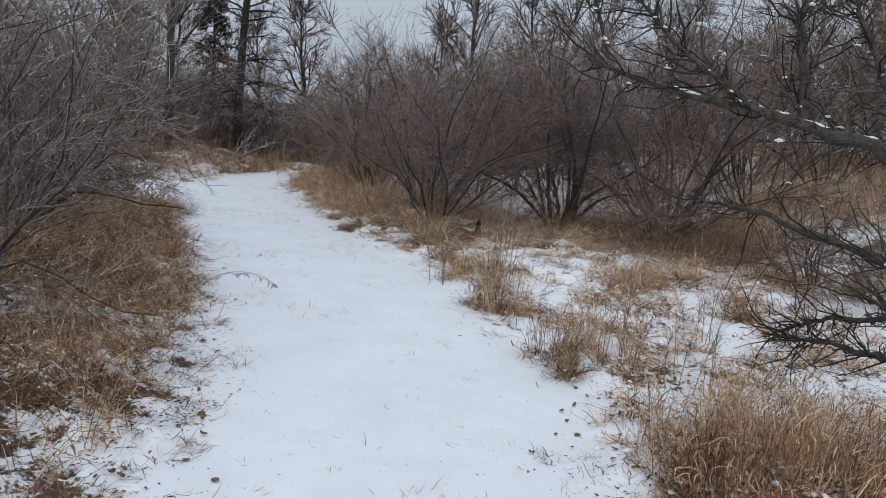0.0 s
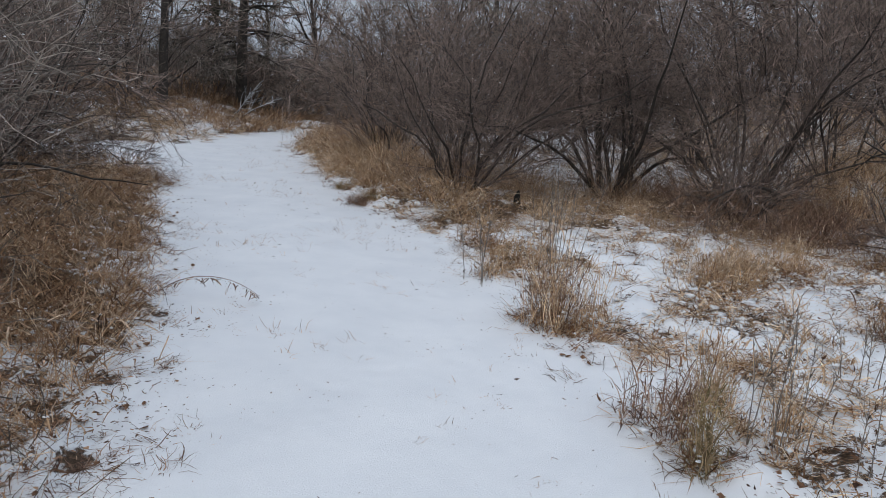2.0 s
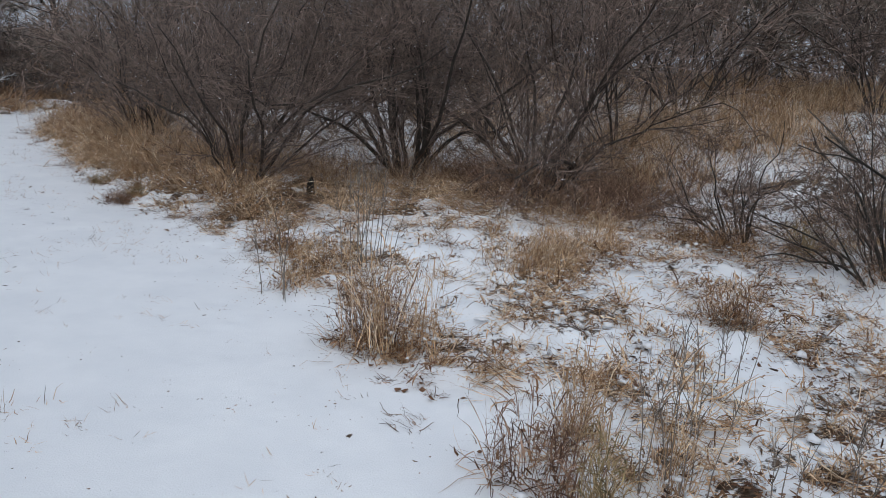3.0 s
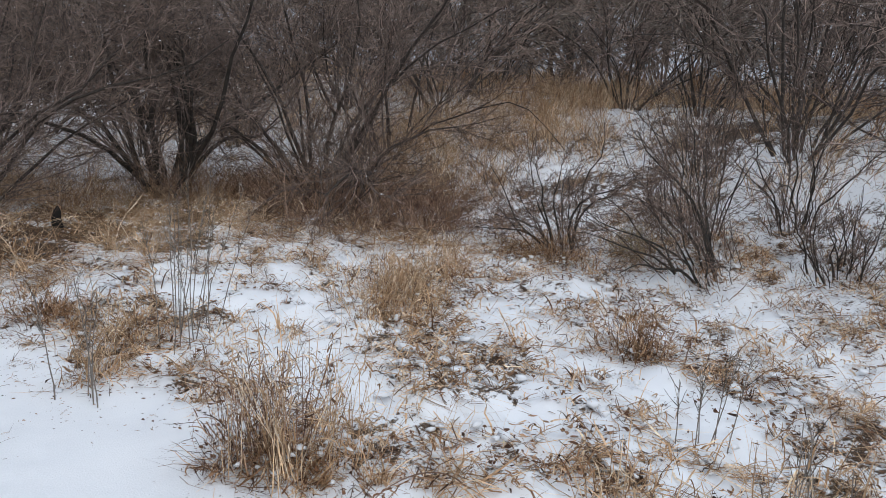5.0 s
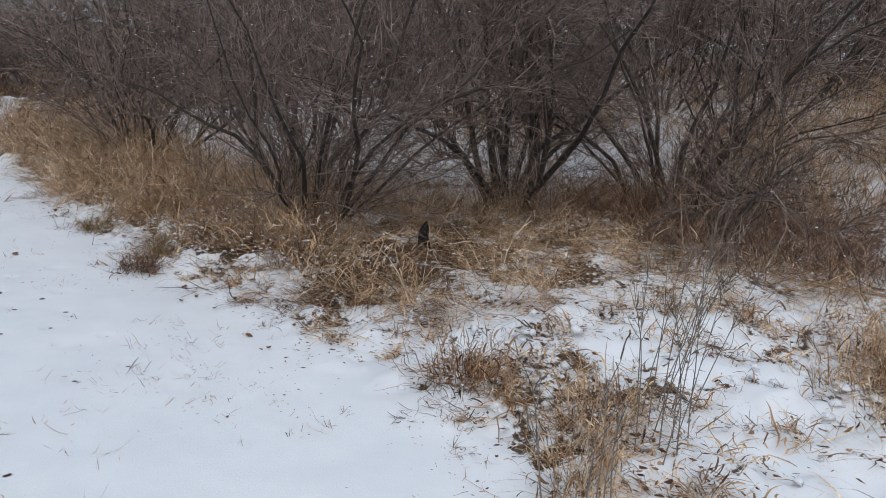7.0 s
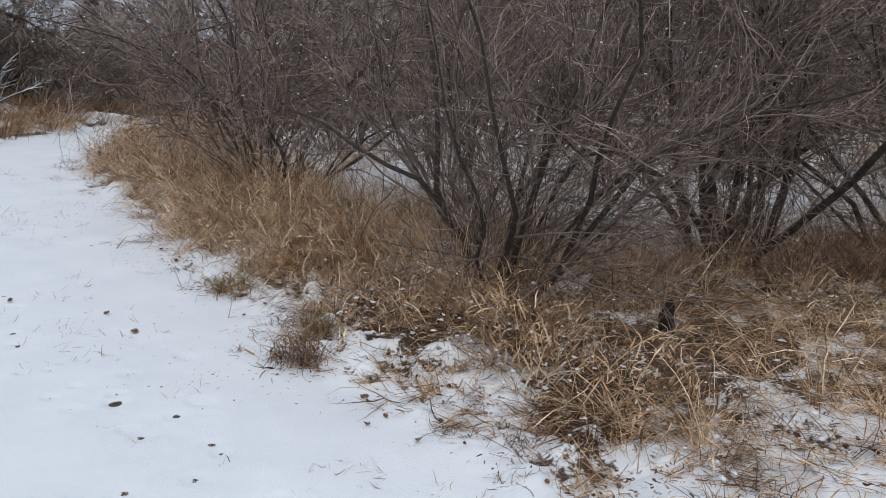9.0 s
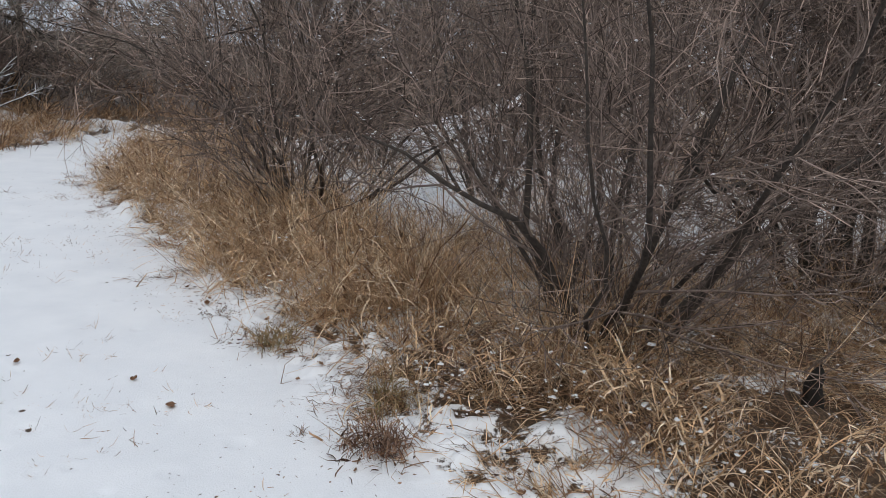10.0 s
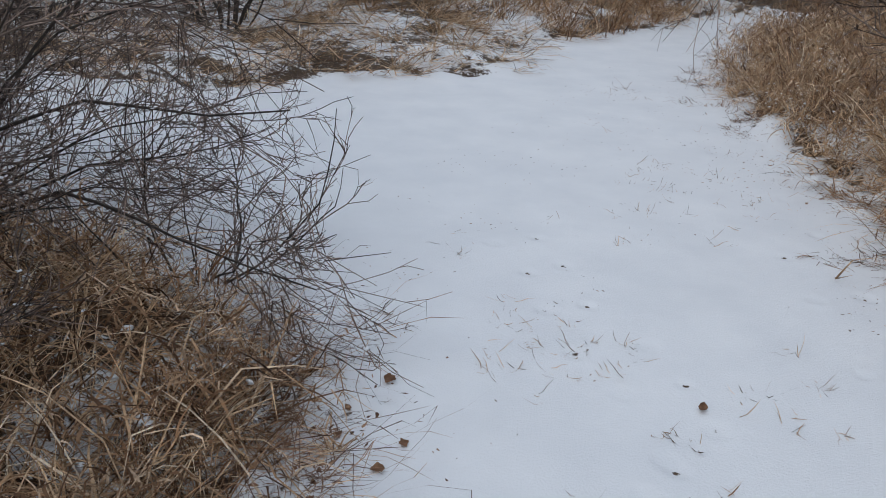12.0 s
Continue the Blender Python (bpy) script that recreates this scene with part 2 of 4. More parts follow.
def blades(base, height, azimuth, rise0, rise1, width, head=0.0, k=5, rng=RNG, grounded=True):
    """Grass blades as tapering ribbons whose rise bends from rise0 to rise1 (radians above level)."""
    n = len(base)
    t = np.linspace(0, 1, k)
    rise = rise0[:, None] + (rise1 - rise0)[:, None] * t[None, :] ** 1.5
    step = (np.asarray(height) / (k - 1))[:, None]
    rise = rise + rng.normal(0, 0.22, (n, k)) * t[None, :]
    az = azimuth[:, None] + rng.normal(0, 0.6, (n, 1)) * t[None, :] + np.cumsum(rng.normal(0, 0.16, (n, k)), axis=1)
    if k > 4:
        # many stalks are snapped part of the way up
        snap = (np.arange(k)[None, :] >= rng.integers(1, k, (n, 1))) & (rng.random((n, 1)) < 0.45)
        rise = rise - snap * rng.uniform(0.4, 1.9, (n, 1))
        az = az + snap * rng.normal(0, 0.9, (n, 1))
    dx, dy, dz = np.cos(rise) * np.cos(az) * step, np.cos(rise) * np.sin(az) * step, np.sin(rise) * step
    p = np.stack([dx, dy, dz], axis=-1)
    p = np.concatenate([np.zeros((n, 1, 3)), np.cumsum(p[:, :-1], axis=1)], axis=1) + base[:, None, :]
    if grounded:
        p[..., 2] = np.maximum(p[..., 2], base[:, None, 2] + 0.012)
    face = rng.uniform(0, np.pi, n)
    side = np.stack([np.cos(face), np.sin(face), rng.uniform(-0.4, 0.4, n)], axis=-1)[:, None, :]
    prof = np.interp(t, [0, 0.25, 0.7, 1.0], [0.8, 1.0, 0.75, 0.12])[None, :] * np.ones((n, 1))
    if head:
        prof = prof + head * (rng.random((n, 1)) < 0.5) * np.interp(t, [0, 0.7, 0.82, 1.0], [0, 0, 1.0, 0.15])[None, :]
    w = prof[..., None] * np.asarray(width)[:, None, None] * 0.5
    verts = np.stack([p - side * w, p + side * w], axis=2)
    i = np.arange(n)[:, None] * k * 2
    j = np.arange(k - 1)[None, :] * 2
    quads = np.stack(np.broadcast_arrays(i + j, i + j + 1, i + j + 3, i + j + 2), axis=-1)
    return verts.reshape(-1, 3), quads.reshape(-1, 4)


def part(name, arrays, mat, parent, label="", kind=""):
    ob = new(name, quad_mesh(name, *arrays, mat))
    ob.parent = parent
    return tagged(ob, label, kind=kind)


def stuff(name, arrays, mat, label, category):
    return tagged(new(name, quad_mesh(name, *arrays, mat)), label, category, kind="stuff")


# ---- plan: the snowy track, its edges and the lie of the land ----
RY = [-5, 3.6, 4.8, 5.7, 6.8, 8.3, 9.5, 10.7, 11.6, 12.4, 13.5, 14.5, 15.4, 17.3, 19.2, 22, 24, 26, 40]
RX = [0.8, 0.84, 0.92, 0.8, 0.48, 0.1, -0.5, -0.95, -1.55, -1.78, -2.25, -2.5, -3.0, -3.65, -4.0, -3.9, -2.0, 3.0, 30]
LY = [-5, 3.0, 4.1, 5.4, 6.25, 8.8, 11.4, 12.1]
LX = [-1.05, -1.1, -1.28, -1.6, -1.82, -2.8, -3.9, -4.0]
FY = [17.2, 19.2, 19.9, 21.3, 23.8, 25, 28, 40]
FX = [-5.3, -5.7, -5.1, -4.6, -4.1, -2.5, 4.0, 30]


def right_of(x, y):
    return x - np.interp(y, RY, RX)


def left_of(x, y):
    lo = np.interp(x, [-12, -8, -5.8, -4.6, -4.0], [13.6, 13.2, 12.7, 12.5, 12.1])
    hi = np.interp(x, [-12, -8, -7.25, -6.9, -6.45, -5.75, -5.3], [14.6, 14.6, 15.1, 15.6, 16.4, 16.8, 17.2])
    mid = np.where(x < -4.0, np.maximum(lo - y, y - hi), -1.0)
    return np.where(y < 12.1, np.interp(y, LY, LX) - x, np.where(y < 17.2, mid, np.interp(y, FY, FX) - x))


def outside(x, y):
    """How far a place lies off the track, about, in metres."""
    return np.maximum(right_of(x, y), left_of(x, y))


def land(x, y):
    x, y = np.asarray(x, float), np.asarray(y, float)
    z = -0.10 - 0.020 * np.clip(y, -5, 12) - 0.012 * (np.clip(y, 12, 30) - 12)
    r = right_of(x, y)
    z = z + 0.14 * smooth(r, 0.2, 1.4) * smooth(y, 9.0, 11.5) * smooth(x, 4.5, 2.0)
    z = z + 0.10 * smooth(left_of(x, y), 0.1, 1.2)
    z = z + 1.5 * smooth(x + 0.2 * (y - 11), 3.6, 11.0) * smooth(y, 5.0, 9.0)
    z = z + 0.4 * smooth(y, 17, 24) * smooth(x, -5.5, -8.0)
    z = z + (fractal(x, y, 0.7, 3, 5) - 0.5) * (0.16 - 0.08 * meadow_zone(x, y)) * smooth(outside(x, y), 0.0, 0.8)
    near = smooth(np.abs(x), 14, 9) * smooth(np.abs(y - 12), 22, 16)
    rough = smooth(outside(x, y), -0.15, 0.35)
    z = z + near * (0.005 + 0.10 * rough) * (fractal(x, y, 4.2, 4, 21) - 0.5) * 1.6
    z = z + near * 0.07 * np.clip(cover_of(x, y) - 0.35, 0, 0.5) * rough + near * 0.01 * (fractal(x, y, 1.5, 2, 4) - 0.5)
    z = z + near * 0.055 * edge_band(x, y) * (fractal(x, y, 12.0, 2, 60) - 0.5)
    return z + near * meadow_zone(x, y) * (0.03 * tussocks(x, y) + 0.03 * (fractal(x, y, 2.6, 2, 80) - 0.5) + 0.07 * (fractal(x, y, 6.5, 2, 81) - 0.5))


def tussocks(x, y):
    """Where dead weeds stand in clumps on the open snow, 0 to 1."""
    n = 0.35 * fractal(x, y, 1.9, 2, 77) + 0.65 * fractal(x, y, 8.0, 3, 78)
    return smooth(n, 0.495, 0.575)


def meadow_zone(x, y):
    return smooth(right_of(x, y), 0.1, 0.5) * smooth(y, 10.6, 9.6)


def edge_band(x, y):
    """The humpy strip where the track's snow breaks up among weeds."""
    o = outside(x, y)
    return smooth(o, -0.1, 0.15) * smooth(o, 1.0, 0.5)


def cover_of(x, y):
    """Snow cover, 1 where it is whole; thin where grass and leaves show through."""
    o, r = outside(x, y), right_of(x, y)
    n = 0.4 * fractal(x, y, 1.1, 2, 11) + 0.6 * fractal(x, y, 3.4, 4, 17)
    base = 0.67 + (n - 0.5) * 1.25
    verge = smooth(y, 10.0, 11.0) * smooth(r, 0.3, 0.8) * smooth(x, 6.5, 3.5) * (0.45 + 0.55 * smooth(y - 0.35 * x, 13.4, 12.2))
    left = smooth(left_of(x, y), 0.1, 0.6)
    base = base - 0.17 * verge - 0.18 * left + 0.19 * smooth(y - 0.35 * x, 12.4, 13.4) * smooth(r, 0.8, 1.5) - 0.06 * smooth(r, 0.3, 1.0) - 0.15 * np.exp(-((o - 0.3) / 0.3) ** 2)
    base = base - 0.06 * smooth(x + 0.2 * (y - 11), 3.8, 5.0) * smooth(y, 7.5, 9.0)
    base = base - 0.5 * smooth(y, 24.0, 25.5) + 0.65 * edge_band(x, y) * (fractal(x, y, 12.0, 2, 60) - 0.42)
    zone = meadow_zone(x, y)
    base = base * (1 - zone) + zone * (0.98 - 0.46 * tussocks(x, y) + (n - 0.5) * 0.45)
    base = np.maximum(base, 0.3) - 0.2 * smooth(left_of(x, y), 0.6, 1.0) * smooth(y, 13.5, 12.8)
    return np.clip(np.where(o < -0.1, 1.2, base + (1.2 - base) * smooth(o + (fractal(x, y, 3.0, 3, 31) - 0.5) * 0.7, 0.3, -0.15)), 0, 1.2)


# ---- ground: one sheet to the horizon, with paw prints trodden into the snow ----
def spaced(runs):
    """Grid lines: (start, end, step) runs one after another, then ever wider to the horizon."""
    lines = np.concatenate([np.arange(p, q - s / 3, s) for p, q, s in runs] + [[runs[-1][1]]])
    far = np.array([4.0, 9, 16, 28, 50, 90, 160, 300, 600])
    return np.concatenate([lines[0] - far[::-1], lines, lines[-1] + far])


def build_ground():
    gx = spaced(((-10, -5.0, 0.2), (-5.0, -4.4, 0.045), (-4.4, -1.2, 0.013), (-1.2, 2.6, 0.045), (2.6, 9.0, 0.2)))
    gy = spaced(((-3, 2.4, 0.2), (2.4, 10.2, 0.045), (10.2, 14.4, 0.013), (14.4, 15.6, 0.045), (15.6, 30, 0.2)))
    x, y = np.meshgrid(gx, gy)
    z = land(x, y)
    cover = cover_of(x, y)
    prints = []
    for x0, y0, x1, y1, n, w in ((-0.5, 3.0, -1.0, 5.5, 9, 0.10), (-0.9, 5.2, -0.1, 6.6, 8, 0.09), (-0.1, 6.4, 0.3, 5.6, 6, 0.12), (0.0, 6.6, -1.0, 9.3, 14, 0.10),
                                 (-1.0, 9.2, -2.4, 11.4, 14, 0.10), (-2.3, 11.0, -3.3, 12.3, 12, 0.10), (-3.0, 12.3, -4.2, 13.7, 12, 0.12),
                                 (-2.5, 13.0, -4.0, 18.0, 20, 0.14), (-1.6, 8.4, -2.2, 11.9, 14, 0.15)):
        for i in range(n):
            f = (i + RNG.uniform(-0.3, 0.3)) / n
            prints.append((x0 + (x1 - x0) * f + (w if i % 2 else -w) + RNG.normal(0, 0.03), y0 + (y1 - y0) * f + RNG.normal(0, 0.04), RNG.uniform(0.024, 0.038) * (1.0 if y0 > 10 else 1.35), RNG.uniform(0.005, 0.010)))
    for px, py, r, depth in prints:
        ix = slice(*np.searchsorted(gx, (px - 0.2, px + 0.2)))
        iy = slice(*np.searchsorted(gy, (py - 0.2, py + 0.2)))
        d = np.hypot(x[iy, ix] - px, y[iy, ix] - py) / r
        # bared dark litter in each print's core, standing in partly for its shade
        cover[iy, ix] -= RNG.uniform(0.68, 0.95) * np.exp(-(d / 0.62) ** 2 * 0.7)
        z[iy, ix] += depth * (-np.exp(-d ** 4 * 0.5) + 0.02 * np.exp(-(d - 1.6) ** 2 * 4))
    h, w = x.shape
    i = np.arange((h - 1) * w).reshape(h - 1, w)[:, :-1]
    quads = np.stack([i, i + 1, i + w + 1, i + w], axis=-1)
    me = quad_mesh("ground", np.stack([x, y, z], axis=-1), quads, GROUND)
    att = me.attributes.new("cover", "FLOAT", "POINT")
    att.data.foreach_set("value", cover.astype(np.float32).ravel())
    tagged(new("ground", me), "snow-covered track and verges with dead leaves and paw prints", "ground", kind="structure")


build_ground()


# ---- grass ----
def scatter(count, x0, x1, y0, y1, keep, clump=0.35, seed=0):
    """Places in a box, kept with the chance that keep(x, y) gives, gathered into clumps."""
    rng = np.random.default_rng(100 + seed)
    x, y = rng.uniform(x0, x1, count * 6), rng.uniform(y0, y1, count * 6)
    chance = keep(x, y) * (1 - clump + clump * 2 * smooth(fractal(x, y, 2.2, 2, seed), 0.35, 0.65))
    ok = rng.random(len(x)) < chance * 0.5
    x, y = x[ok][:count], y[ok][:count]
    return np.stack([x, y, land(x, y) - 0.01], axis=-1), rng


def sward(name, mat, label, count, box, keep, tall, stand, bend, width, clump=0.35, head=0.0, seed=0, lean=None, k=5, per=14, radius=0.09, lift=0.0):
    """Dead grass in clumps: each fans out from its middle, outer blades lying lower."""
    mid, rng = scatter(count // per, *box, keep, clump, seed)
    size = rng.uniform(0.5, 1.5, len(mid))
    who = rng.integers(0, len(mid), count)
    n = count
    a, q = rng.uniform(0, 2 * np.pi, n), np.sqrt(rng.random(n))
    r = radius * size[who] * q
    base = mid[who] + np.stack([r * np.cos(a), r * np.sin(a), np.zeros(n)], axis=-1)
    base[:, 2] = land(base[:, 0], base[:, 1]) - 0.01 + lift * rng.random(n) ** 1.4
    h = rng.uniform(tall[0], tall[1], n) * (0.35 + 0.6 * size[who])
    az = a + rng.normal(0, 1.5, n)
    if lean is not None:
        az = np.where(rng.random(n) < 0.7, rng.normal(lean, 0.7, n) + (fractal(base[:, 0], base[:, 1], 0.9, 2, seed) - 0.5) * 5, az)
    else:
        # each clump leans its own way
        az = np.where(rng.random(n) < 0.6, rng.uniform(0, 2 * np.pi, len(mid))[who] + rng.normal(0, 0.6, n), az)
    r0 = stand[0] + (stand[1] - stand[0]) * (1 - q * rng.uniform(0.3, 1.0, n)) - rng.uniform(0, 0.5, len(mid))[who]
    r1 = r0 - rng.uniform(bend[0], bend[1], n)
    stuff(name, blades(base, h, az, r0, r1, rng.uniform(width * 0.5, width * 1.3, n), head, k, rng, not lift), mat, label, "grass")


def bare_patch(x, y):
    """Trodden grass in front of the stump."""
    return smooth(np.hypot(x - 0.36, y - 11.15), 0.3, 0.55)


def verge(x, y):
    r = right_of(x, y)
    inner = 0.2 * smooth(y, 13.3, 12.3)
    return bare_patch(x, y) * smooth(r, inner, inner + 0.5) * smooth(r, 1.75 + 0.3 * smooth(y, 12.5, 11.5), 0.95) * smooth(y, 10.0, 11.0) * smooth(x, 4.2, 2.5)


def mats(x, y):
    r = right_of(x, y)
    return smooth(r, 0.5, 1.2) * smooth(y, 9.6, 10.6) * (0.15 + 0.85 * smooth(y - 0.35 * x, 13.0, 11.8)) * smooth(y, 16.5, 14) * smooth(x, 5.0, 3.4) * bare_patch(x, y)


def left_bank(x, y):
    l = left_of(x, y)
    return (0.22 + 0.78 * smooth(y + 0.25 * (x + 1.5), 3.4, 3.9)) * smooth(l, 0.08, 0.4) * smooth(l, 3.0, 2.0) * smooth(y, 13.2, 12.6)


def far_left(x, y):
    l = left_of(x, y)
    return smooth(l, 0.0, 0.4) * smooth(l, 4.5, 3.0) * (y > 14.3)


def open_right(x, y):
    return meadow_zone(x, y) * (0.05 + tussocks(x, y))


sward("verge_grass", TAN, "tall dry tan grass along the snowy track", 12000, (-5, 5, 9.5, 18), verge, (0.18, 0.72), (0.4, 1.5), (0.1, 2.2), 0.0048, 1.0, 1.0, 1, None, 6, 12, 0.07)
sward("verge_weeds", RUSSET, "thin russet weed stalks among the verge grass", 2600, (-5, 4, 9.5, 20), verge, (0.2, 0.65), (0.7, 1.5), (0.0, 1.2), 0.0035, 0.8, 1.6, 19, None, 5, 8, 0.08)
sward("verge_curls", TAN, "curled withered leaves of the verge grass", 12000, (-5, 5, 9.5, 22), lambda x, y: verge(x, y), (0.06, 0.2), (-0.5, 1.5), (0.3, 2.4), 0.0085, 0.8, 0, 31, None, 5, 12, 0.16, 0.34)
sward("mat_curls", TAN, "curled withered grass leaves under the shrubs", 12000, (-2.5, 5.5, 9.6, 15), mats, (0.06, 0.22), (-0.3, 1.2), (0.2, 2.2), 0.005, 0.8, 0, 32, None, 5, 12, 0.18, 0.22)
# brown instead of tan: the overhanging shrub's shade is put into the grass colour
sward("bank_curls", BROWN, "curled withered grass leaves on the bank", 14000, (-5.5, -1, 1.0, 10), left_bank, (0.05, 0.18), (-0.4, 1.4), (0.2, 2.4), 0.007, 0.8, 0, 33, None, 5, 12, 0.16, 0.32)
# the bush's shade over this corner is imitated with brown blades
sward("corner_curls", BROWN, "curled withered grass leaves below the bush", 6000, (-6.5, -3.5, 9.5, 13.2), left_bank, (0.05, 0.2), (-0.4, 1.4), (0.2, 2.4), 0.0075, 0.8, 0, 34, None, 5, 12, 0.16, 0.3)
sward("meadow_curls", TAN, "curled withered grass leaves over the snow", 11000, (0, 6.5, 2.0, 10.4), open_right, (0.05, 0.18), (-0.3, 1.3), (0.2, 2.4), 0.009, 0.6, 0, 35, None, 5, 14, 0.10, 0.09)
sward("verge_litter", BROWN, "brown flattened grass along the snowy track", 8000, (-5, 4, 9.3, 18), lambda x, y: smooth(right_of(x, y), -0.05, 0.25) * smooth(right_of(x, y), 2.0, 1.0) * smooth(y, 9.7, 10.6), (0.08, 0.3), (0.0, 1.1), (0.2, 1.5), 0.005, 0.8, 0, 16)
sward("verge_grass_far", TAN, "tall tan grass at the bend of the track", 8000, (-5, 1, 15.5, 26), lambda x, y: smooth(right_of(x, y), 0.1, 0.5) * smooth(right_of(x, y), 2.6, 1.6) * smooth(y, 16.0, 19.5), (0.15, 0.5), (0.3, 1.5), (0.3, 2.4), 0.006, 0.9, 1.0, 2)
sward("bend_curls", BROWN, "curled brown grass leaves at the bend of the track", 9000, (-5, 1, 15.5, 26), lambda x, y: smooth(right_of(x, y), 0.1, 0.5) * smooth(right_of(x, y), 2.6, 1.6) * smooth(y, 15.5, 18), (0.06, 0.22), (-0.4, 1.4), (0.3, 2.4), 0.01, 0.8, 0, 36, None, 5, 12, 0.18, 0.35)
sward("matted_grass", TAN, "flattened straw-coloured grass under the shrubs", 13000, (-2.5, 5, 9.6, 16), mats, (0.15, 0.5), (0.0, 0.85), (0.1, 1.4), 0.005, 0.5, 0, 3, 3.6)
sward("matted_brown_grass", BROWN, "flattened brown grass under the shrubs", 9000, (-2.5, 5, 9.6, 16.5), mats, (0.15, 0.42), (0.0, 0.6), (0.0, 0.9), 0.0055, 0.5, 0, 4, 3.6)
sward("bank_grass", BROWN, "brown dead grass on the bank beside the track", 18000, (-5.5, -1, 1.0, 10), left_bank, (0.10, 0.40), (0.1, 1.45), (0.3, 2.2), 0.0045, 0.9, 0, 5)
sward("bank_straw", TAN, "straw-coloured grass on the bank beside the track", 5500, (-5.5, -1, 1.0, 10), left_bank, (0.15, 0.5), (0.2, 1.4), (0.3, 1.9), 0.0042, 0.6, 0, 6)
# mostly brown blades here too, in place of shade from the bush above
sward("corner_grass", BROWN, "tangled dead grass below the roadside bush", 8000, (-6.5, -3.5, 9.5, 13.2), left_bank, (0.12, 0.42), (0.1, 1.3), (0.3, 2.0), 0.006, 0.6, 0, 7)
sward("corner_straw", TAN, "pale dead grass below the roadside bush", 5500, (-6.5, -3.5, 9.5, 13.2), left_bank, (0.2, 0.6), (0.2, 1.3), (0.5, 2.2), 0.0065, 0.6, 0, 8)
sward("far_bank_grass", TAN, "tan grass bent over the snow on the far bank", 11000, (-12, -4, 14.3, 24), far_left, (0.2, 0.5), (0.0, 1.2), (0.2, 1.4), 0.010, 0.5, 0, 9, -1.0, 4)
sward("bend_grass", BROWN, "brown grass closing the track at the bend", 14000, (-12, -2, 18.8, 27), lambda x, y: smooth(np.interp(y, FY, FX) - x, 0.0, 0.4) * smooth(y, 18.5, 19.5), (0.22, 0.55), (0.6, 1.55), (0.1, 1.4), 0.009, 0.4, 0, 10, None, 4)
sward("meadow_grass", TAN, "thin dead grass poking through the snow", 5500, (0, 6.5, 2.0, 10.4), open_right, (0.08, 0.36), (0.0, 1.45), (0.3, 2.2), 0.004, 0.9, 0, 11, None, 5, 18, 0.10)
sward("meadow_litter", TAN, "flattened straw-coloured grass lying on the snow", 8000, (0, 6.5, 2.0, 10.4), open_right, (0.10, 0.38), (0.0, 0.8), (0.1, 1.3), 0.008, 0.6, 0, 17, 3.6, 5, 16, 0.10)
sward("meadow_brown", BROWN, "curled brown leaves and stems in the snow", 6500, (0, 6.5, 2.0, 10.4), open_right, (0.04, 0.14), (-0.2, 1.4), (0.2, 2.4), 0.009, 0.6, 0, 37, None, 5, 14, 0.08, 0.07)
sward("meadow_weeds", RUSSET, "low russet weeds and litter in the snow", 8000, (0, 6.5, 2.0, 10.4), open_right, (0.04, 0.15), (0.0, 1.3), (0.0, 1.4), 0.006, 0.6, 0, 12, None, 5, 10, 0.05)
sward("slope_grass", TAN, "thin grass on the snowy slope behind", 24000, (3.5, 16, 8, 24), lambda x, y: smooth(x + 0.35 * (y - 11), 5.2, 7.2) * (0.3 + 0.7 * smooth(fractal(x, y, 0.5, 2, 3), 0.45, 0.6)), (0.25, 0.85), (0.7, 1.5), (0.1, 1.3), 0.008, 0.7, 0, 13, None, 4)
sward("slope_tall_grass", TAN, "tall tan grass across the snowy slope", 7000, (4.4, 10, 11.0, 15.5), lambda x, y: smooth(x, 4.4, 5.2) * smooth(y - 0.3 * x, 9.7, 10.5), (0.3, 0.85), (0.8, 1.5), (0.1, 1.3), 0.006, 0.6, 0.8, 47, None, 5)
sward("thicket_grass", RUSSET, "tall dead grass and weeds in the thicket", 6000, (2.2, 6.0, 10.2, 14), lambda x, y: smooth(np.hypot(x - 3.7, (y - 11.9) * 1.0), 2.2, 0.8), (0.2, 0.9), (0.6, 1.5), (0.2, 2.2), 0.0048, 0.8, 1.0, 14)
sward("track_stems", BROWN, "single dead stems standing in the snow", 2000, (-4.5, 0.8, 2.0, 17), lambda x, y: smooth(outside(x, y), 0.1, -0.15) * (0.12 + smooth(fractal(x, y, 1.1, 2, 8), 0.5, 0.7)), (0.02, 0.09), (0.3, 1.5), (0.0, 1.0), 0.003, 0.95, 0, 15, None, 4, 3, 0.05)
sward("edge_weeds", RUSSET, "low brown weeds and leaf litter at the edge of the snow", 11000, (-5, 1.5, 2.0, 20), lambda x, y: np.exp(-((outside(x, y) - 0.2) / 0.24) ** 2), (0.03, 0.14), (0.0, 1.3), (0.0, 1.6), 0.004, 0.9, 0, 18, None, 5, 10, 0.09)


sward("understory", TAN, "dead weeds and litter under the shrubs", 11000, (-3, 9, 12.8, 21), lambda x, y: smooth(right_of(x, y), 1.0, 2.0) * smooth(y - 0.35 * x, 12.0, 13.0), (0.08, 0.5), (0.2, 1.45), (0.1, 1.6), 0.006, 0.8, 0.6, 20, None, 5)
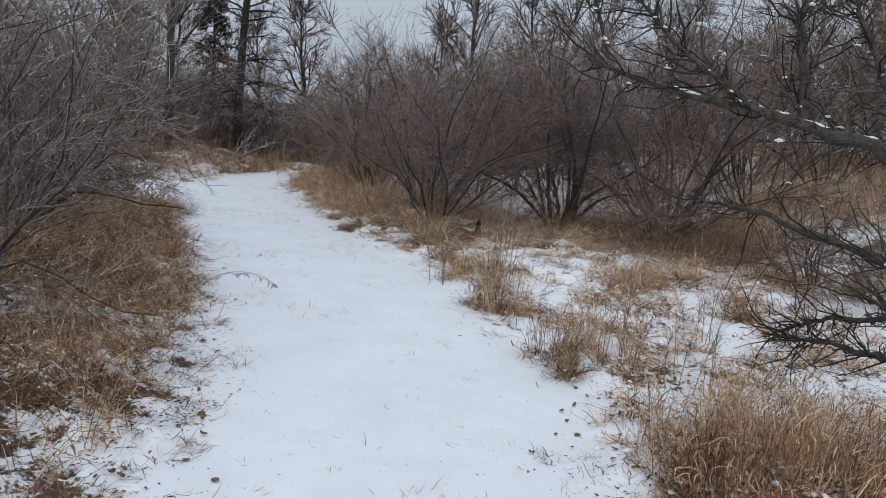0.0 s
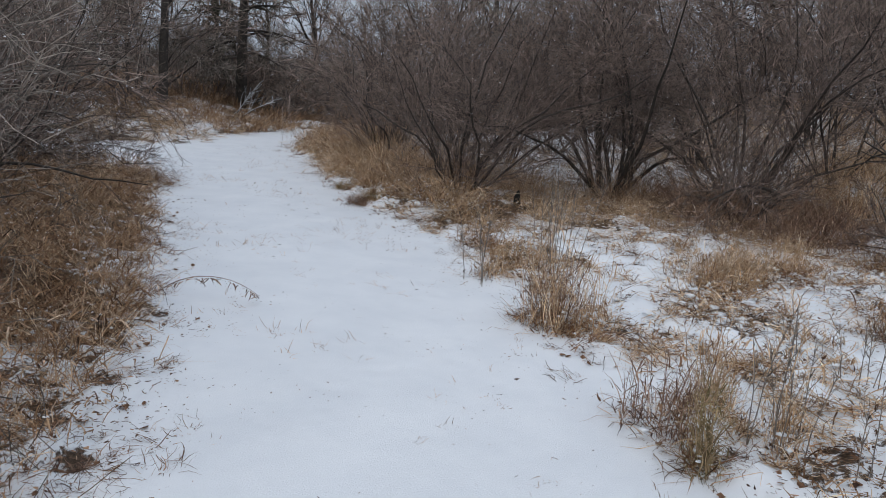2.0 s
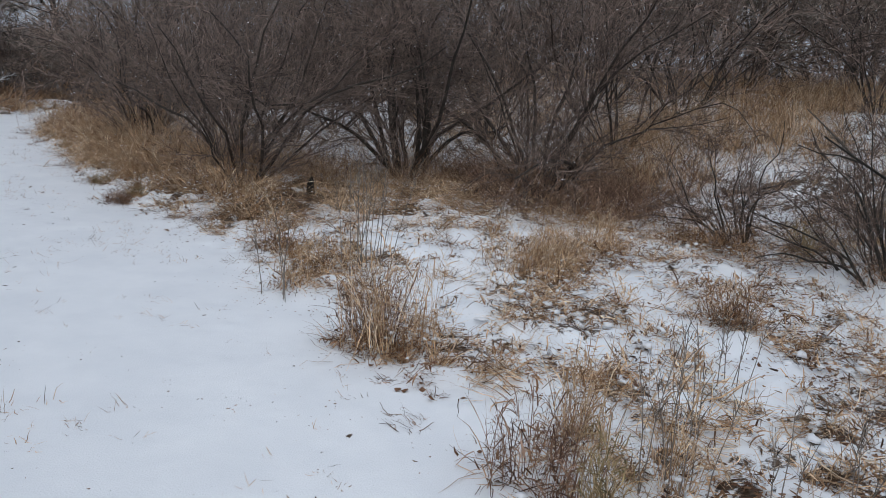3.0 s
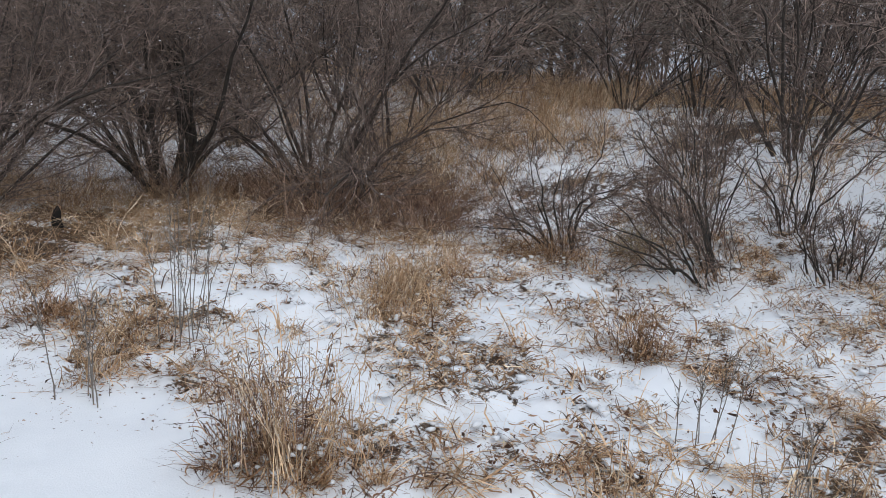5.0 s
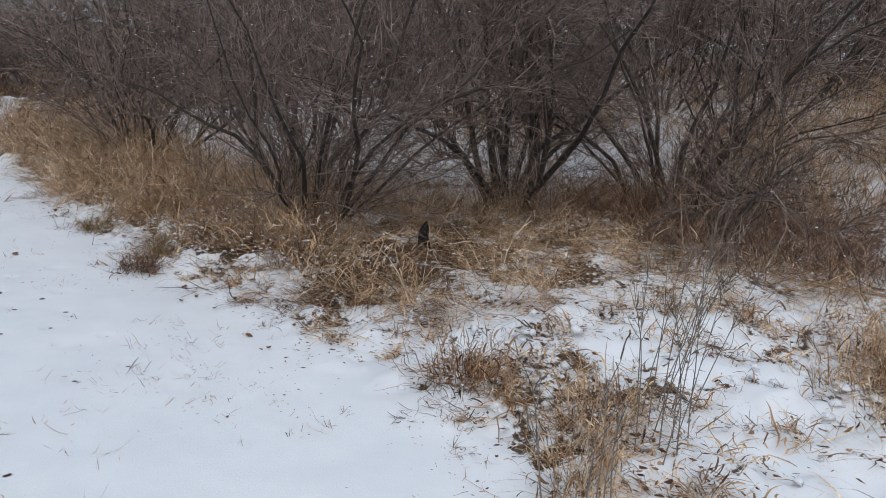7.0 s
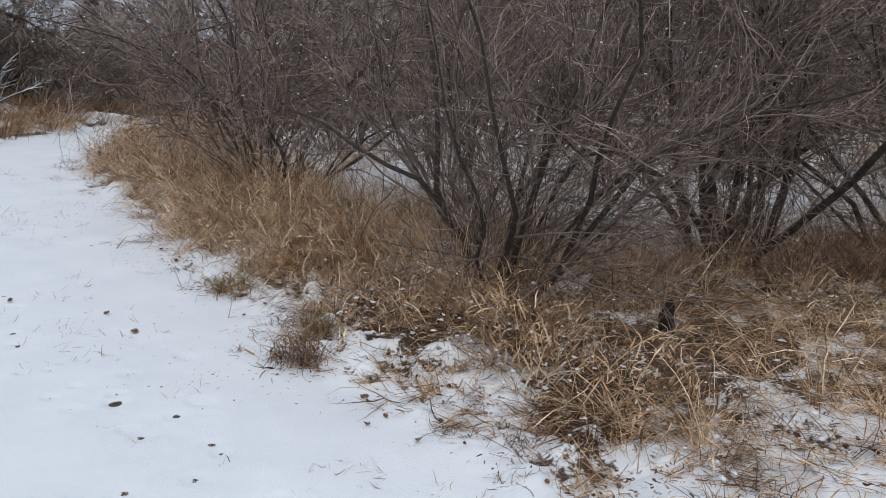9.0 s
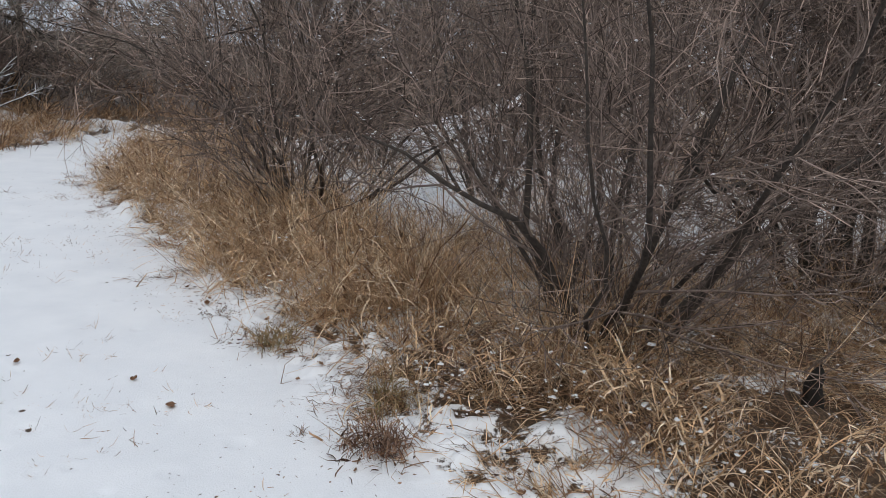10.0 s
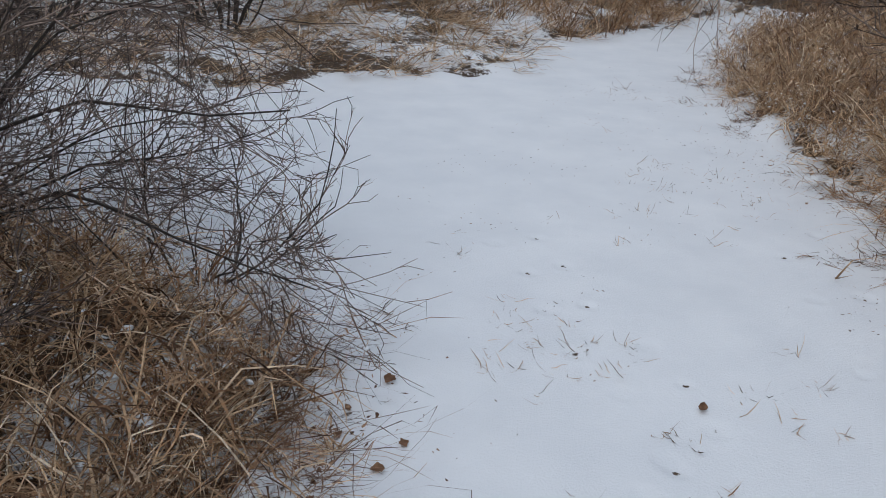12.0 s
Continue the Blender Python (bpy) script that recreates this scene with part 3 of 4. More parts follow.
def shrub_feet(x, y):
    near = 0.0
    for px, py, w in ((-0.3, 12.1, 0.7), (0.5, 12.6, 0.6), (1.9, 12.9, 0.6), (-1.4, 14.4, 0.9), (-0.6, 13.4, 0.8), (-2.3, 16.2, 0.8), (3.6, 12.6, 0.9)):
        near = near + np.exp(-((x - px) ** 2 + (y - py) ** 2) / w ** 2)
    return np.minimum(near, 1.0) * smooth(right_of(x, y), 0.6, 1.1) * bare_patch(x, y)


sward("shrub_foot_grass", TAN, "thin upright grass growing through the shrubs", 6000, (-4, 5, 11, 18), shrub_feet, (0.25, 0.8), (0.9, 1.55), (0.0, 1.0), 0.0035, 0.8, 1.2, 40, None, 5, 10, 0.12)
sward("shrub_foot_weeds", RUSSET, "thin dark weeds growing through the shrubs", 4000, (-4, 5, 11, 18), shrub_feet, (0.2, 0.8), (0.8, 1.55), (0.0, 0.9), 0.0032, 0.8, 1.2, 46, None, 5, 8, 0.14)
sward("far_meadow", BROWN, "tall dead weeds in the distance", 7000, (-22, 14, 26, 42), lambda x, y: 1.0 * (y > 26 + 0.3 * np.abs(x + 4) * (x > -4)), (0.5, 1.2), (1.0, 1.5), (0.0, 0.6), 0.022, 0.5, 0, 21, None, 4, 14, 0.3)
sward("slope_curls", BROWN, "low brown weeds on the snowy slope", 10000, (3.8, 9, 6.5, 14), lambda x, y: smooth(x + 0.2 * (y - 11), 3.4, 4.6) * (0.25 + smooth(fractal(x, y, 3.0, 2, 90), 0.46, 0.58)), (0.05, 0.22), (-0.1, 1.4), (0.2, 2.2), 0.006, 0.7, 0, 38, None, 5, 12, 0.12, 0.1)
sward("far_slope_weeds", BROWN, "tall dead weeds on the far slope", 7000, (8, 26, 4, 27), lambda x, y: smooth(x, 8, 11), (0.4, 1.0), (1.0, 1.5), (0.0, 0.6), 0.018, 0.6, 0, 22, None, 4, 14, 0.25)


def litter(name, count, box, keep, label, seed, size=0.03):
    """Broken leaves and bits of weed, lying at all angles."""
    mid, rng = scatter(count // 5, *box, keep, 0.9, seed)
    who = rng.integers(0, len(mid), count)
    base = mid[who] + np.c_[rng.normal(0, 0.09, (count, 2)), np.zeros(count)]
    base[:, 2] = land(base[:, 0], base[:, 1]) + rng.uniform(0.0, 0.035, count)
    r0 = rng.normal(0.1, 0.35, count)
    stuff(name, blades(base, rng.uniform(0.4, 1.3, count) * size, rng.uniform(0, 6.28, count), r0, r0 - rng.uniform(-0.8, 1.4, count), rng.uniform(0.15, 0.6, count) * size, 0, 5, rng), LEAF, label, "leaf litter")


def edges(x, y):
    o = outside(x, y)
    return np.exp(-((o - 0.28) / 0.3) ** 2)


litter("edge_litter", 4500, (-5, 2, 2, 16), edges, "dark broken leaves strewn along the edge of the snow", 51, 0.028)
litter("meadow_leaves", 13000, (0, 6.5, 2.0, 10.4), open_right, "dark broken leaves and weed ends in the snow", 52, 0.042)
sward("edge_tufts", TAN, "small tufts of withered grass breaking through the snow's edge", 6500, (-5, 2, 2.0, 18), lambda x, y: np.exp(-((outside(x, y) - 0.32) / 0.22) ** 2), (0.05, 0.22), (0.1, 1.4), (0.2, 2.0), 0.006, 0.95, 0, 48, None, 5, 16, 0.06)
litter("slope_leaves", 6000, (3.8, 9, 6.5, 14), lambda x, y: smooth(x + 0.2 * (y - 11), 3.4, 4.6), "dark broken leaves and weed ends on the snowy slope", 55, 0.04)
litter("bank_foot_leaves", 1300, (-2.9, -0.9, 2.3, 4.0), lambda x, y: smooth(left_of(x, y), -0.1, 0.25), "dark wet leaves on the snow at the foot of the bank", 56, 0.034)
sward("corner_weeds", RUSSET, "thin russet weeds leaning out over the snow", 700, (-5.4, -3.9, 11.3, 13.0), lambda x, y: smooth(left_of(x, y), -0.2, 0.2) * smooth(left_of(x, y), 0.9, 0.4), (0.15, 0.5), (0.3, 1.3), (0.2, 1.2), 0.0028, 0.9, 0.8, 39, 0.3, 6, 9, 0.1)
litter("bank_leaves", 6000, (-5.5, -1, 2, 13), left_bank, "dark broken leaves among the bank grass", 53)


litter("track_specks", 1900, (-4.8, 0.9, 2.0, 18), lambda x, y: smooth(outside(x, y), 0.1, -0.1) * (0.25 + 0.75 * smooth(outside(x, y), -0.8, -0.1)), "dark specks of leaf and bark on the snow", 54, 0.014)


def grass_tuft(x, y, radius, tall, count, mat, label, spread=0.45, seed=0):
    """A loose clump: a few upright stalks, many curled leaves hanging about them, and flattened straw at the foot."""
    rng = np.random.default_rng(500 + seed)
    top = new("grass_tuft")
    top.location = (x, y, float(land(x, y)) - 0.02)
    tagged(top, label, "grass tuft", "tufts beside the track")
    knots = np.c_[rng.normal(0, radius * 0.42, (9, 2)), np.zeros(9)]

    def spots(n, wide):
        p = knots[rng.integers(0, 9, n)] + np.c_[rng.normal(0, radius * wide, (n, 2)), np.zeros(n)]
        return p, np.arctan2(p[:, 1], p[:, 0]) + rng.normal(0, 1.3, n)
    n = int(count * 1.0)
    base, az = spots(n, 0.18)
    r0 = rng.uniform(1.57 - spread * 0.7, 1.57, n)
    part("tussock", blades(base, tall * rng.uniform(0.3, 1.0, n) ** 1.3, az, r0, r0 - rng.uniform(0.0, 0.7, n), rng.uniform(0.002, 0.0042, n), 1.3, 6, rng), mat, top, kind="stuff")
    n = int(count * 2.6)
    base, az = spots(n, 0.24)
    base[:, 2] = tall * 0.75 * rng.random(n) ** 1.5
    r0 = rng.uniform(-0.3, 1.4, n)
    part("foliage", blades(base, rng.uniform(0.04, 0.17, n), az, r0, r0 - rng.uniform(0.4, 2.6, n), rng.uniform(0.003, 0.008, n), 0, 6, rng, False), mat, top, kind="stuff")
    n = int(count * 1.1)
    base, az = spots(n, 0.36)
    r0 = rng.uniform(0.0, 0.9, n)
    part("straw", blades(base, rng.uniform(0.1, 0.3, n), az, r0, r0 - rng.uniform(0.1, 1.3, n), rng.uniform(0.003, 0.007, n), 0, 5, rng), BROWN, top, "flattened brown straw", "stuff")
    n = int(count * 0.6)
    base, az = spots(n, 0.3)
    base[:, 2] = rng.uniform(0.0, 0.07, n)
    r0 = rng.normal(0.2, 0.5, n)
    part("leaf_litter", blades(base, rng.uniform(0.03, 0.08, n), az, r0, r0 - rng.uniform(-0.5, 1.5, n), rng.uniform(0.006, 0.018, n), 0, 5, rng, False), LEAF, top, "dark wet leaves at the foot", "stuff")
    n = max(8, count // 7)
    base, az = spots(n, 0.4)
    base[:, 2] = rng.uniform(0.01, tall * 0.2, n)
    part("snow_dusting", lumps(base, rng.uniform(0.006, 0.022, n)), SNOW, top, "snow caught in the grass", "stuff")
    return top


TUFTS = ((0.60, 7.0, 0.25, 0.8, 190, TAN, "upright clump of dry tan grass in the snow"),
         (0.48, 7.15, 0.24, 0.6, 150, RUSSET, "clump of russet weeds in the snow"),
         (0.95, 5.1, 0.12, 0.5, 110, GREENISH, "small tuft of half-green grass in the snow"),
         (0.85, 5.5, 0.24, 0.42, 130, RUSSET, "sprawling reddish weeds in the snow"),
         (1.15, 5.8, 0.16, 0.6, 110, TAN, "dry grass clump with snow at its foot"),
         (1.75, 3.9, 0.48, 0.6, 600, TAN, "large bushy clump of dry grass"),
         (1.3, 3.6, 0.3, 0.4, 260, BROWN, "dark brown grass clump over wet leaves"),
         (1.35, 5.3, 0.14, 0.8, 60, TAN, "thin bunch of tall dry stalks"),
         (1.95, 8.6, 0.40, 0.34, 380, TAN, "matted mound of straw-coloured grass"),
         (2.4, 8.9, 0.35, 0.3, 300, TAN, "matted mound of straw-coloured grass"),
         (0.1, 8.35, 0.22, 0.38, 80, TAN, "loose tuft of dry grass in the snow"),
         (0.4, 8.7, 0.24, 0.35, 70, TAN, "loose tuft of pale grass in the snow"),
         (2.95, 7.2, 0.22, 0.35, 160, BROWN, "brown tuft half buried in snow"),
         (5.0, 8.9, 0.35, 0.4, 240, GREENISH, "faded grass under a bare shrub"),
         (4.3, 9.3, 0.4, 0.4, 240, BROWN, "brown grass under a bare shrub"),
         (2.9, 9.4, 0.35, 0.35, 220, TAN, "bent tuft of straw-coloured grass"),
         (0.0, 9.3, 0.22, 0.25, 140, BROWN, "flat brown tuft at the edge of the track"),
         (-1.35, 12.0, 0.16, 0.16, 120, GREENISH, "low green-brown tuft at the edge of the snow"),
         (-1.85, 12.75, 0.14, 0.14, 100, GREENISH, "low green-brown tuft at the edge of the snow"),
         (-1.45, 11.55, 0.18, 0.16, 130, RUSSET, "low russet tuft at the edge of the snow"),
         (2.2, 3.95, 0.36, 0.5, 360, BROWN, "bushy clump of brown grass"),
         (2.35, 3.55, 0.40, 0.55, 380, TAN, "bushy clump of dry grass"),
         (1.65, 4.25, 0.28, 0.4, 220, TAN, "loose clump of dry grass in the snow"),
         (1.45, 3.3, 0.34, 0.45, 300, BROWN, "dark brown grass clump over wet leaves"))
for i, spec in enumerate(TUFTS):
    grass_tuft(*spec, seed=i)


# ---- shrubs and trees ----
def clear_of_track(paths, at):
    """Which paths stay off the track (at: where their plant stands)."""
    if at is None:
        return np.ones(len(paths), bool)
    return (outside(paths[..., 0] + at[0], paths[..., 1] + at[1]) > at[2]).all(axis=1)


def shrub_meshes(seed, height, stems, fan, counts, twig_r, stem_r, arch=-0.5, flakes=120, at=None, k3=3, low=0.18):
    """Arrays of each stem, of each side branch and its stem, of all the twigs, and of the snow on them."""
    rng = np.random.default_rng(seed)
    a = np.arange(stems) * 2.4 + rng.uniform(0, 0.6, stems)
    tilt = rng.uniform(fan * 0.15, fan, stems)
    base = np.stack([0.18 * np.cos(a), 0.18 * np.sin(a), np.full(stems, -0.05)], axis=-1) * rng.uniform(0.3, 1.2, (stems, 1)) + [0, 0, -0.03]
    way = np.stack([np.sin(tilt) * np.cos(a), np.sin(tilt) * np.sin(a), np.cos(tilt)], axis=-1)
    length = height * rng.uniform(0.75, 1.15, stems)
    p0 = grow(base, way, length, 9, arch, 0.5, rng)
    r0 = rng.uniform(0.6, 1.2, stems) * stem_r
    for _ in range(3):
        ok = clear_of_track(p0, at)
        p0[~ok] = p0[~ok, :1] + (p0[~ok] - p0[~ok, :1]) * np.array([0.75, 0.75, 0.9])
    ok = clear_of_track(p0, at)
    p0, r0 = p0[ok], r0[ok]
    s0, d0, w0, t0 = offshoots(p0, counts[0], low, 0.97, (0.35, 0.95), rng)
    l1 = height * rng.uniform(0.22, 0.5, counts[0]) * (1.15 - 0.6 * t0)
    p1 = grow(s0, d0, l1, 6, 0.25, 0.5, rng)
    ok = clear_of_track(p1, at)
    p1, w0, t0 = p1[ok], w0[ok], t0[ok]
    s1, d1, w1, t1 = offshoots(p1, counts[1], 0.12, 1.0, (0.3, 1.0), rng)
    p2 = grow(s1, d1, height * rng.uniform(0.07, 0.22, counts[1]), 4, 0.2, 0.42, rng)
    p2 = p2[clear_of_track(p2, at)]
    s2, d2, w2, t2 = offshoots(p2, counts[2], 0.1, 1.0, (0.3, 1.1), rng)
    p3 = grow(s2, d2, height * rng.uniform(0.03, 0.10, counts[2]), k3, 0.1, 0.4, rng)
    main = [tubes(p0[i:i + 1], taper(r0[i:i + 1], r0[i:i + 1] * 0.22, 9), 6) for i in range(len(p0))]
    n2, n3 = len(p2), len(p3)
    r1 = taper(np.maximum(r0[w0] * (0.42 - 0.28 * t0), twig_r * 1.5), np.full(len(w0), twig_r), 6)
    boughs = [(w0[i], tubes(p1[i:i + 1], r1[i:i + 1], 4)) for i in range(len(p1))]
    twig = joined([tubes(p2, taper(np.full(n2, twig_r * 1.25), np.full(n2, twig_r * 0.7), 4), 3 if k3 > 2 else 1),
                   tubes(p3, taper(np.full(n3, twig_r * 0.85), np.full(n3, twig_r * 0.45), k3), 1)])
    if k3 > 2:
        # thin suckers round the foot
        n4 = stems * 2
        a4, t4 = rng.uniform(0, 2 * np.pi, n4), rng.uniform(0.1, fan, n4)
        foot = np.stack([np.cos(a4), np.sin(a4), np.zeros(n4)], axis=-1) * rng.uniform(0.05, 0.38, (n4, 1))
        p4 = grow(foot, np.stack([np.sin(t4) * np.cos(a4), np.sin(t4) * np.sin(a4), np.cos(t4)], axis=-1), height * rng.uniform(0.15, 0.5, n4), 6, 0.1, 0.4, rng)
        p4 = p4[clear_of_track(p4, at)]
        s4, d4, _, _ = offshoots(p4, n4 * 9, 0.15, 1.0, (0.3, 0.9), rng)
        p5 = grow(s4, d4, height * rng.uniform(0.03, 0.12, n4 * 9), 3, 0.15, 0.4, rng)
        twig = joined([twig, tubes(p4, taper(np.full(len(p4), twig_r * 2.0), np.full(len(p4), twig_r * 0.8), 6), 3),
                       tubes(p5, taper(np.full(n4 * 9, twig_r), np.full(n4 * 9, twig_r * 0.5), 3), 1)])
    pts = np.concatenate([p1.reshape(-1, 3), p2.reshape(-1, 3)])
    snow = lumps(pts[rng.integers(0, len(pts), flakes)] + [0, 0, twig_r], rng.uniform(0.8, 2.6, flakes) * twig_r + (0.003 if flakes < 300 else rng.uniform(0.0, 0.0045, flakes)))
    return main, boughs, twig, snow


def shrub(name, x, y, arrays, mats3, label, group="shrubs along the track", tip=(0, 0), whole=False):
    top = new(name)
    top.matrix_world = pose(x, y, float(land(x, y)) - 0.02, tip[0], tip[1], 0)
    tagged(top, label, "shrub", group)
    main, boughs, twig, snow = arrays
    stems = [part("stem", arr, mats3[0], top) for arr in main]
    if whole:
        twig = joined([arr for _, arr in boughs] + [twig])
    else:
        for i, arr in boughs:
            part("branch", arr, mats3[1], stems[i])
    part("crown", twig, mats3[1], top, kind="stuff")
    part("snow_dusting", snow, mats3[2], top, "snow caught on the twigs", "stuff")
    return top


SETA, SETB = (BARK, TWIG, SNOW), (DARKBARK, TWIG, SNOW)
NEAR = ((-0.22, 12.2, 31, 2.9, 17, 0.9, (190, 2300, 14000), 0.0019, 0.021, -0.15, SETA, "bare reddish-brown shrub with many thin stems"),
        (1.95, 13.1, 32, 3.3, 17, 0.85, (170, 2100, 12000), 0.0024, 0.034, -0.45, SETB, "bare dark shrub with thick forked stems"),
        (-3.5, 4.9, 33, 3.4, 26, 1.0, (150, 1600, 8000), 0.0021, 0.010, -0.9, (BARK, GREYTWIG, SNOW), "overhanging bare grey shrub on the bank"),
        (-4.9, 8.5, 34, 3.3, 22, 1.0, (120, 1000, 5000), 0.0030, 0.018, -0.6, SETA, "tall bare brown shrub on the bank"),
        (-6.3, 12.0, 35, 2.5, 34, 1.2, (220, 2000, 10000), 0.0018, 0.010, -0.7, SETA, "low spreading bare bush with snow on its twigs"),
        (3.7, 13.0, 36, 3.5, 14, 0.95, (130, 1700, 10000), 0.0026, 0.030, -0.45, SETA, "arching bare brown shrub"),
        (-1.5, 15.2, 37, 3.0, 18, 0.9, (130, 1700, 10000), 0.0026, 0.018, -0.3, SETA, "bare twiggy shrub behind the tall grass"))
for x, y, seed, h, st, fan, counts, tr, sr, arch, ms, label in NEAR:
    shrub("shrub", x, y, shrub_meshes(seed, h, st, fan, counts, tr, sr, arch, 1300 if x < -6 else 650, (x, y, -0.5 if x < -6 else 0.05 if y < 6 else -0.2 if x < -2 else -0.1), 3, 0.22 if x > 1 else 0.08), ms if x > -6 else (BARK, BUSHTWIG, SNOW), label)

SMALL = ((4.55, 9.5, 51, 1.15, 13, 0.55, (60, 400, 1700), 0.0021, 0.012, -0.1, (-16, -26), "small leaning bare shrub with fine brown twigs"),
         (5.0, 8.2, 52, 1.35, 15, 0.55, (70, 460, 1900), 0.0021, 0.014, -0.1, (-16, -32), "small leaning bare shrub with fine brown twigs"),
         (5.9, 9.0, 53, 1.4, 13, 0.6, (50, 300, 1200), 0.0024, 0.012, -0.2, (-6, -14), "small bare shrub in the snow"),
         (6.7, 8.4, 58, 1.5, 13, 0.7, (50, 300, 1200), 0.0024, 0.011, -0.2, (-4, -8), "small bare shrub in the snow"),
         (5.9, 7.5, 59, 0.8, 14, 0.7, (40, 260, 1000), 0.0022, 0.010, -0.2, (-6, -10), "small bare shrub over brown grass"),
         (7.3, 10.0, 60, 1.5, 14, 0.7, (50, 300, 1200), 0.0026, 0.011, -0.2, (0, -8), "small bare shrub on the slope"),
         (3.35, 11.9, 55, 1.3, 22, 0.9, (90, 500, 1800), 0.0028, 0.008, -0.2, (0, 0), "low tangled reddish-brown shrub in the tall grass"),
         (-5.1, 12.5, 54, 0.9, 9, 1.0, (30, 160, 500), 0.0020, 0.006, 0.2, (0, 0), "thin dark saplings at the edge of the snow"),
         (-6.5, 12.2, 56, 1.7, 30, 1.25, (200, 1400, 6000), 0.0019, 0.008, -0.1, (0, 0), "low dense bare bush with snow on its twigs"),
         (-5.6, 10.85, 57, 1.2, 30, 1.25, (200, 1400, 6000), 0.0019, 0.008, -0.3, (0, 0), "low dense bare bush with snow on its twigs"))
for x, y, seed, h, st, fan, counts, tr, sr, arch, tip, label in SMALL:
    shrub("small_shrub", x, y, shrub_meshes(seed, h, st, fan, counts, tr, sr, arch, 1500 if st == 30 else 40, (x, y, -0.7 if y > 11.5 else 0.3) if x < 0 else None), (DARKBARK, BUSHTWIG, SNOW), label, "small shrubs on the open ground", tip)

# woods behind: a few kinds, each built once and set out many times
KINDS = [shrub("thicket_shrub", x, y, shrub_meshes(s, h, 13, 0.9, (60, 480, 3600), 0.0036, 0.020, -0.3, 60, None, 2), m, "bare grey-brown shrub in the thicket", "thicket behind the track", (0, 0), True)
         for x, y, s, h, m in ((5.6, 14.2, 61, 3.6, SETA), (0.6, 17.0, 62, 3.8, SETA), (9.9, 11.9, 63, 3.2, (BARK, GREYTWIG, SNOW)), (-1.6, 19.2, 64, 3.6, SETA))]
PLACES = ((2.6, 16.6), (4.4, 17.2), (-0.4, 19.5), (1.8, 20.0), (4.0, 20.5), (6.6, 17.4), (8.6, 15.6), (9.4, 13.0), (10.2, 10.6), (8.4, 9.4),
          (-8.2, 10.2), (-7.4, 6.8), (-6.4, 3.6), (-9.0, 17.4), (-10.4, 16.2), (-9.8, 19.6), (-8.8, 22.0), (9.8, 8.0), (5.8, 3.4), (7.2, 5.4))
for i, (x, y) in enumerate(PLACES):
    copy_thing(KINDS[i % 4], pose(x, y, float(land(x, y)) - 0.03, 0, 0, i * 77) @ Matrix.Scale(0.85 + 0.4 * ((i * 37) % 17) / 17, 4))

FAR_KINDS = [shrub("far_shrub", x, y, shrub_meshes(s, 3.8, 12, 0.95, (40, 320, 2400), 0.0062, 0.020, -0.3, 40, None, 2), m, "distant bare grey-brown shrub", "brush in the distance", (0, 0), True)
             for x, y, s, m in ((10.8, 16.2, 65, (TWIG, TWIG, SNOW)), (8.6, 19.2, 66, (TWIG, GREYTWIG, SNOW)), (-11.6, 18.8, 67, (BARK, TWIG, SNOW)))]
FAR_PLACES = ((6.4, 21.0), (11.5, 13.8), (12.5, 11.6), (13.5, 15.5), (12.0, 19.0), (-1.6, 22.0), (0.2, 23.0), (2.8, 24.0), (5.6, 25.0), (9.6, 23.4), (-9.6, 12.2), (-8.8, 8.2),
              (-13.0, 15.0), (-10.9, 22.0), (-12.6, 20.4), (-11.0, 24.2), (-13.4, 17.0), (-12.8, 10.6), (-14.0, 23.6), (-9.0, 26.0), (-7.6, 27.2), (-5.6, 26.4), (-7.6, 24.9), (-6.1, 25.4), (-9.4, 24.0), (-5.2, 25.5), (-7.0, 26.0), (-4.4, 28.0), (-8.4, 24.4), (-5.0, 29.4), (-3.0, 29.0),
              (-1.0, 28.5), (-6.4, 29.6), (-8.4, 31.0), (-11.0, 29.0), (-13.5, 27.0), (8.2, 17.2), (9.6, 18.0), (7.5, 15.6), (10.4, 14.8), (11.6, 8.8), (8.8, 6.6), (14.5, 13.0), (15.5, 10.0), (14.0, 7.0), (15.5, 17.0), (17.0, 13.0), (16.0, 20.5),
              (13.5, 22.0), (18.5, 16.5), (11.0, 26.0), (14.5, 25.0), (7.5, 28.0), (3.5, 28.0), (18.0, 9.5), (19.5, 12.5), (18.5, 22.0), (-16.0, 19.5), (-16.0, 12.5), (-15.5, 8.0))
for i, (x, y) in enumerate(FAR_PLACES):
    copy_thing(FAR_KINDS[i % 3], pose(x, y, float(land(x, y)) - 0.03, 0, 0, i * 83) @ Matrix.Scale((0.9 + 0.45 * ((i * 37) % 17) / 17) * (0.6 if -10 < x < -2.5 and y > 23.5 else 1.0), 4))


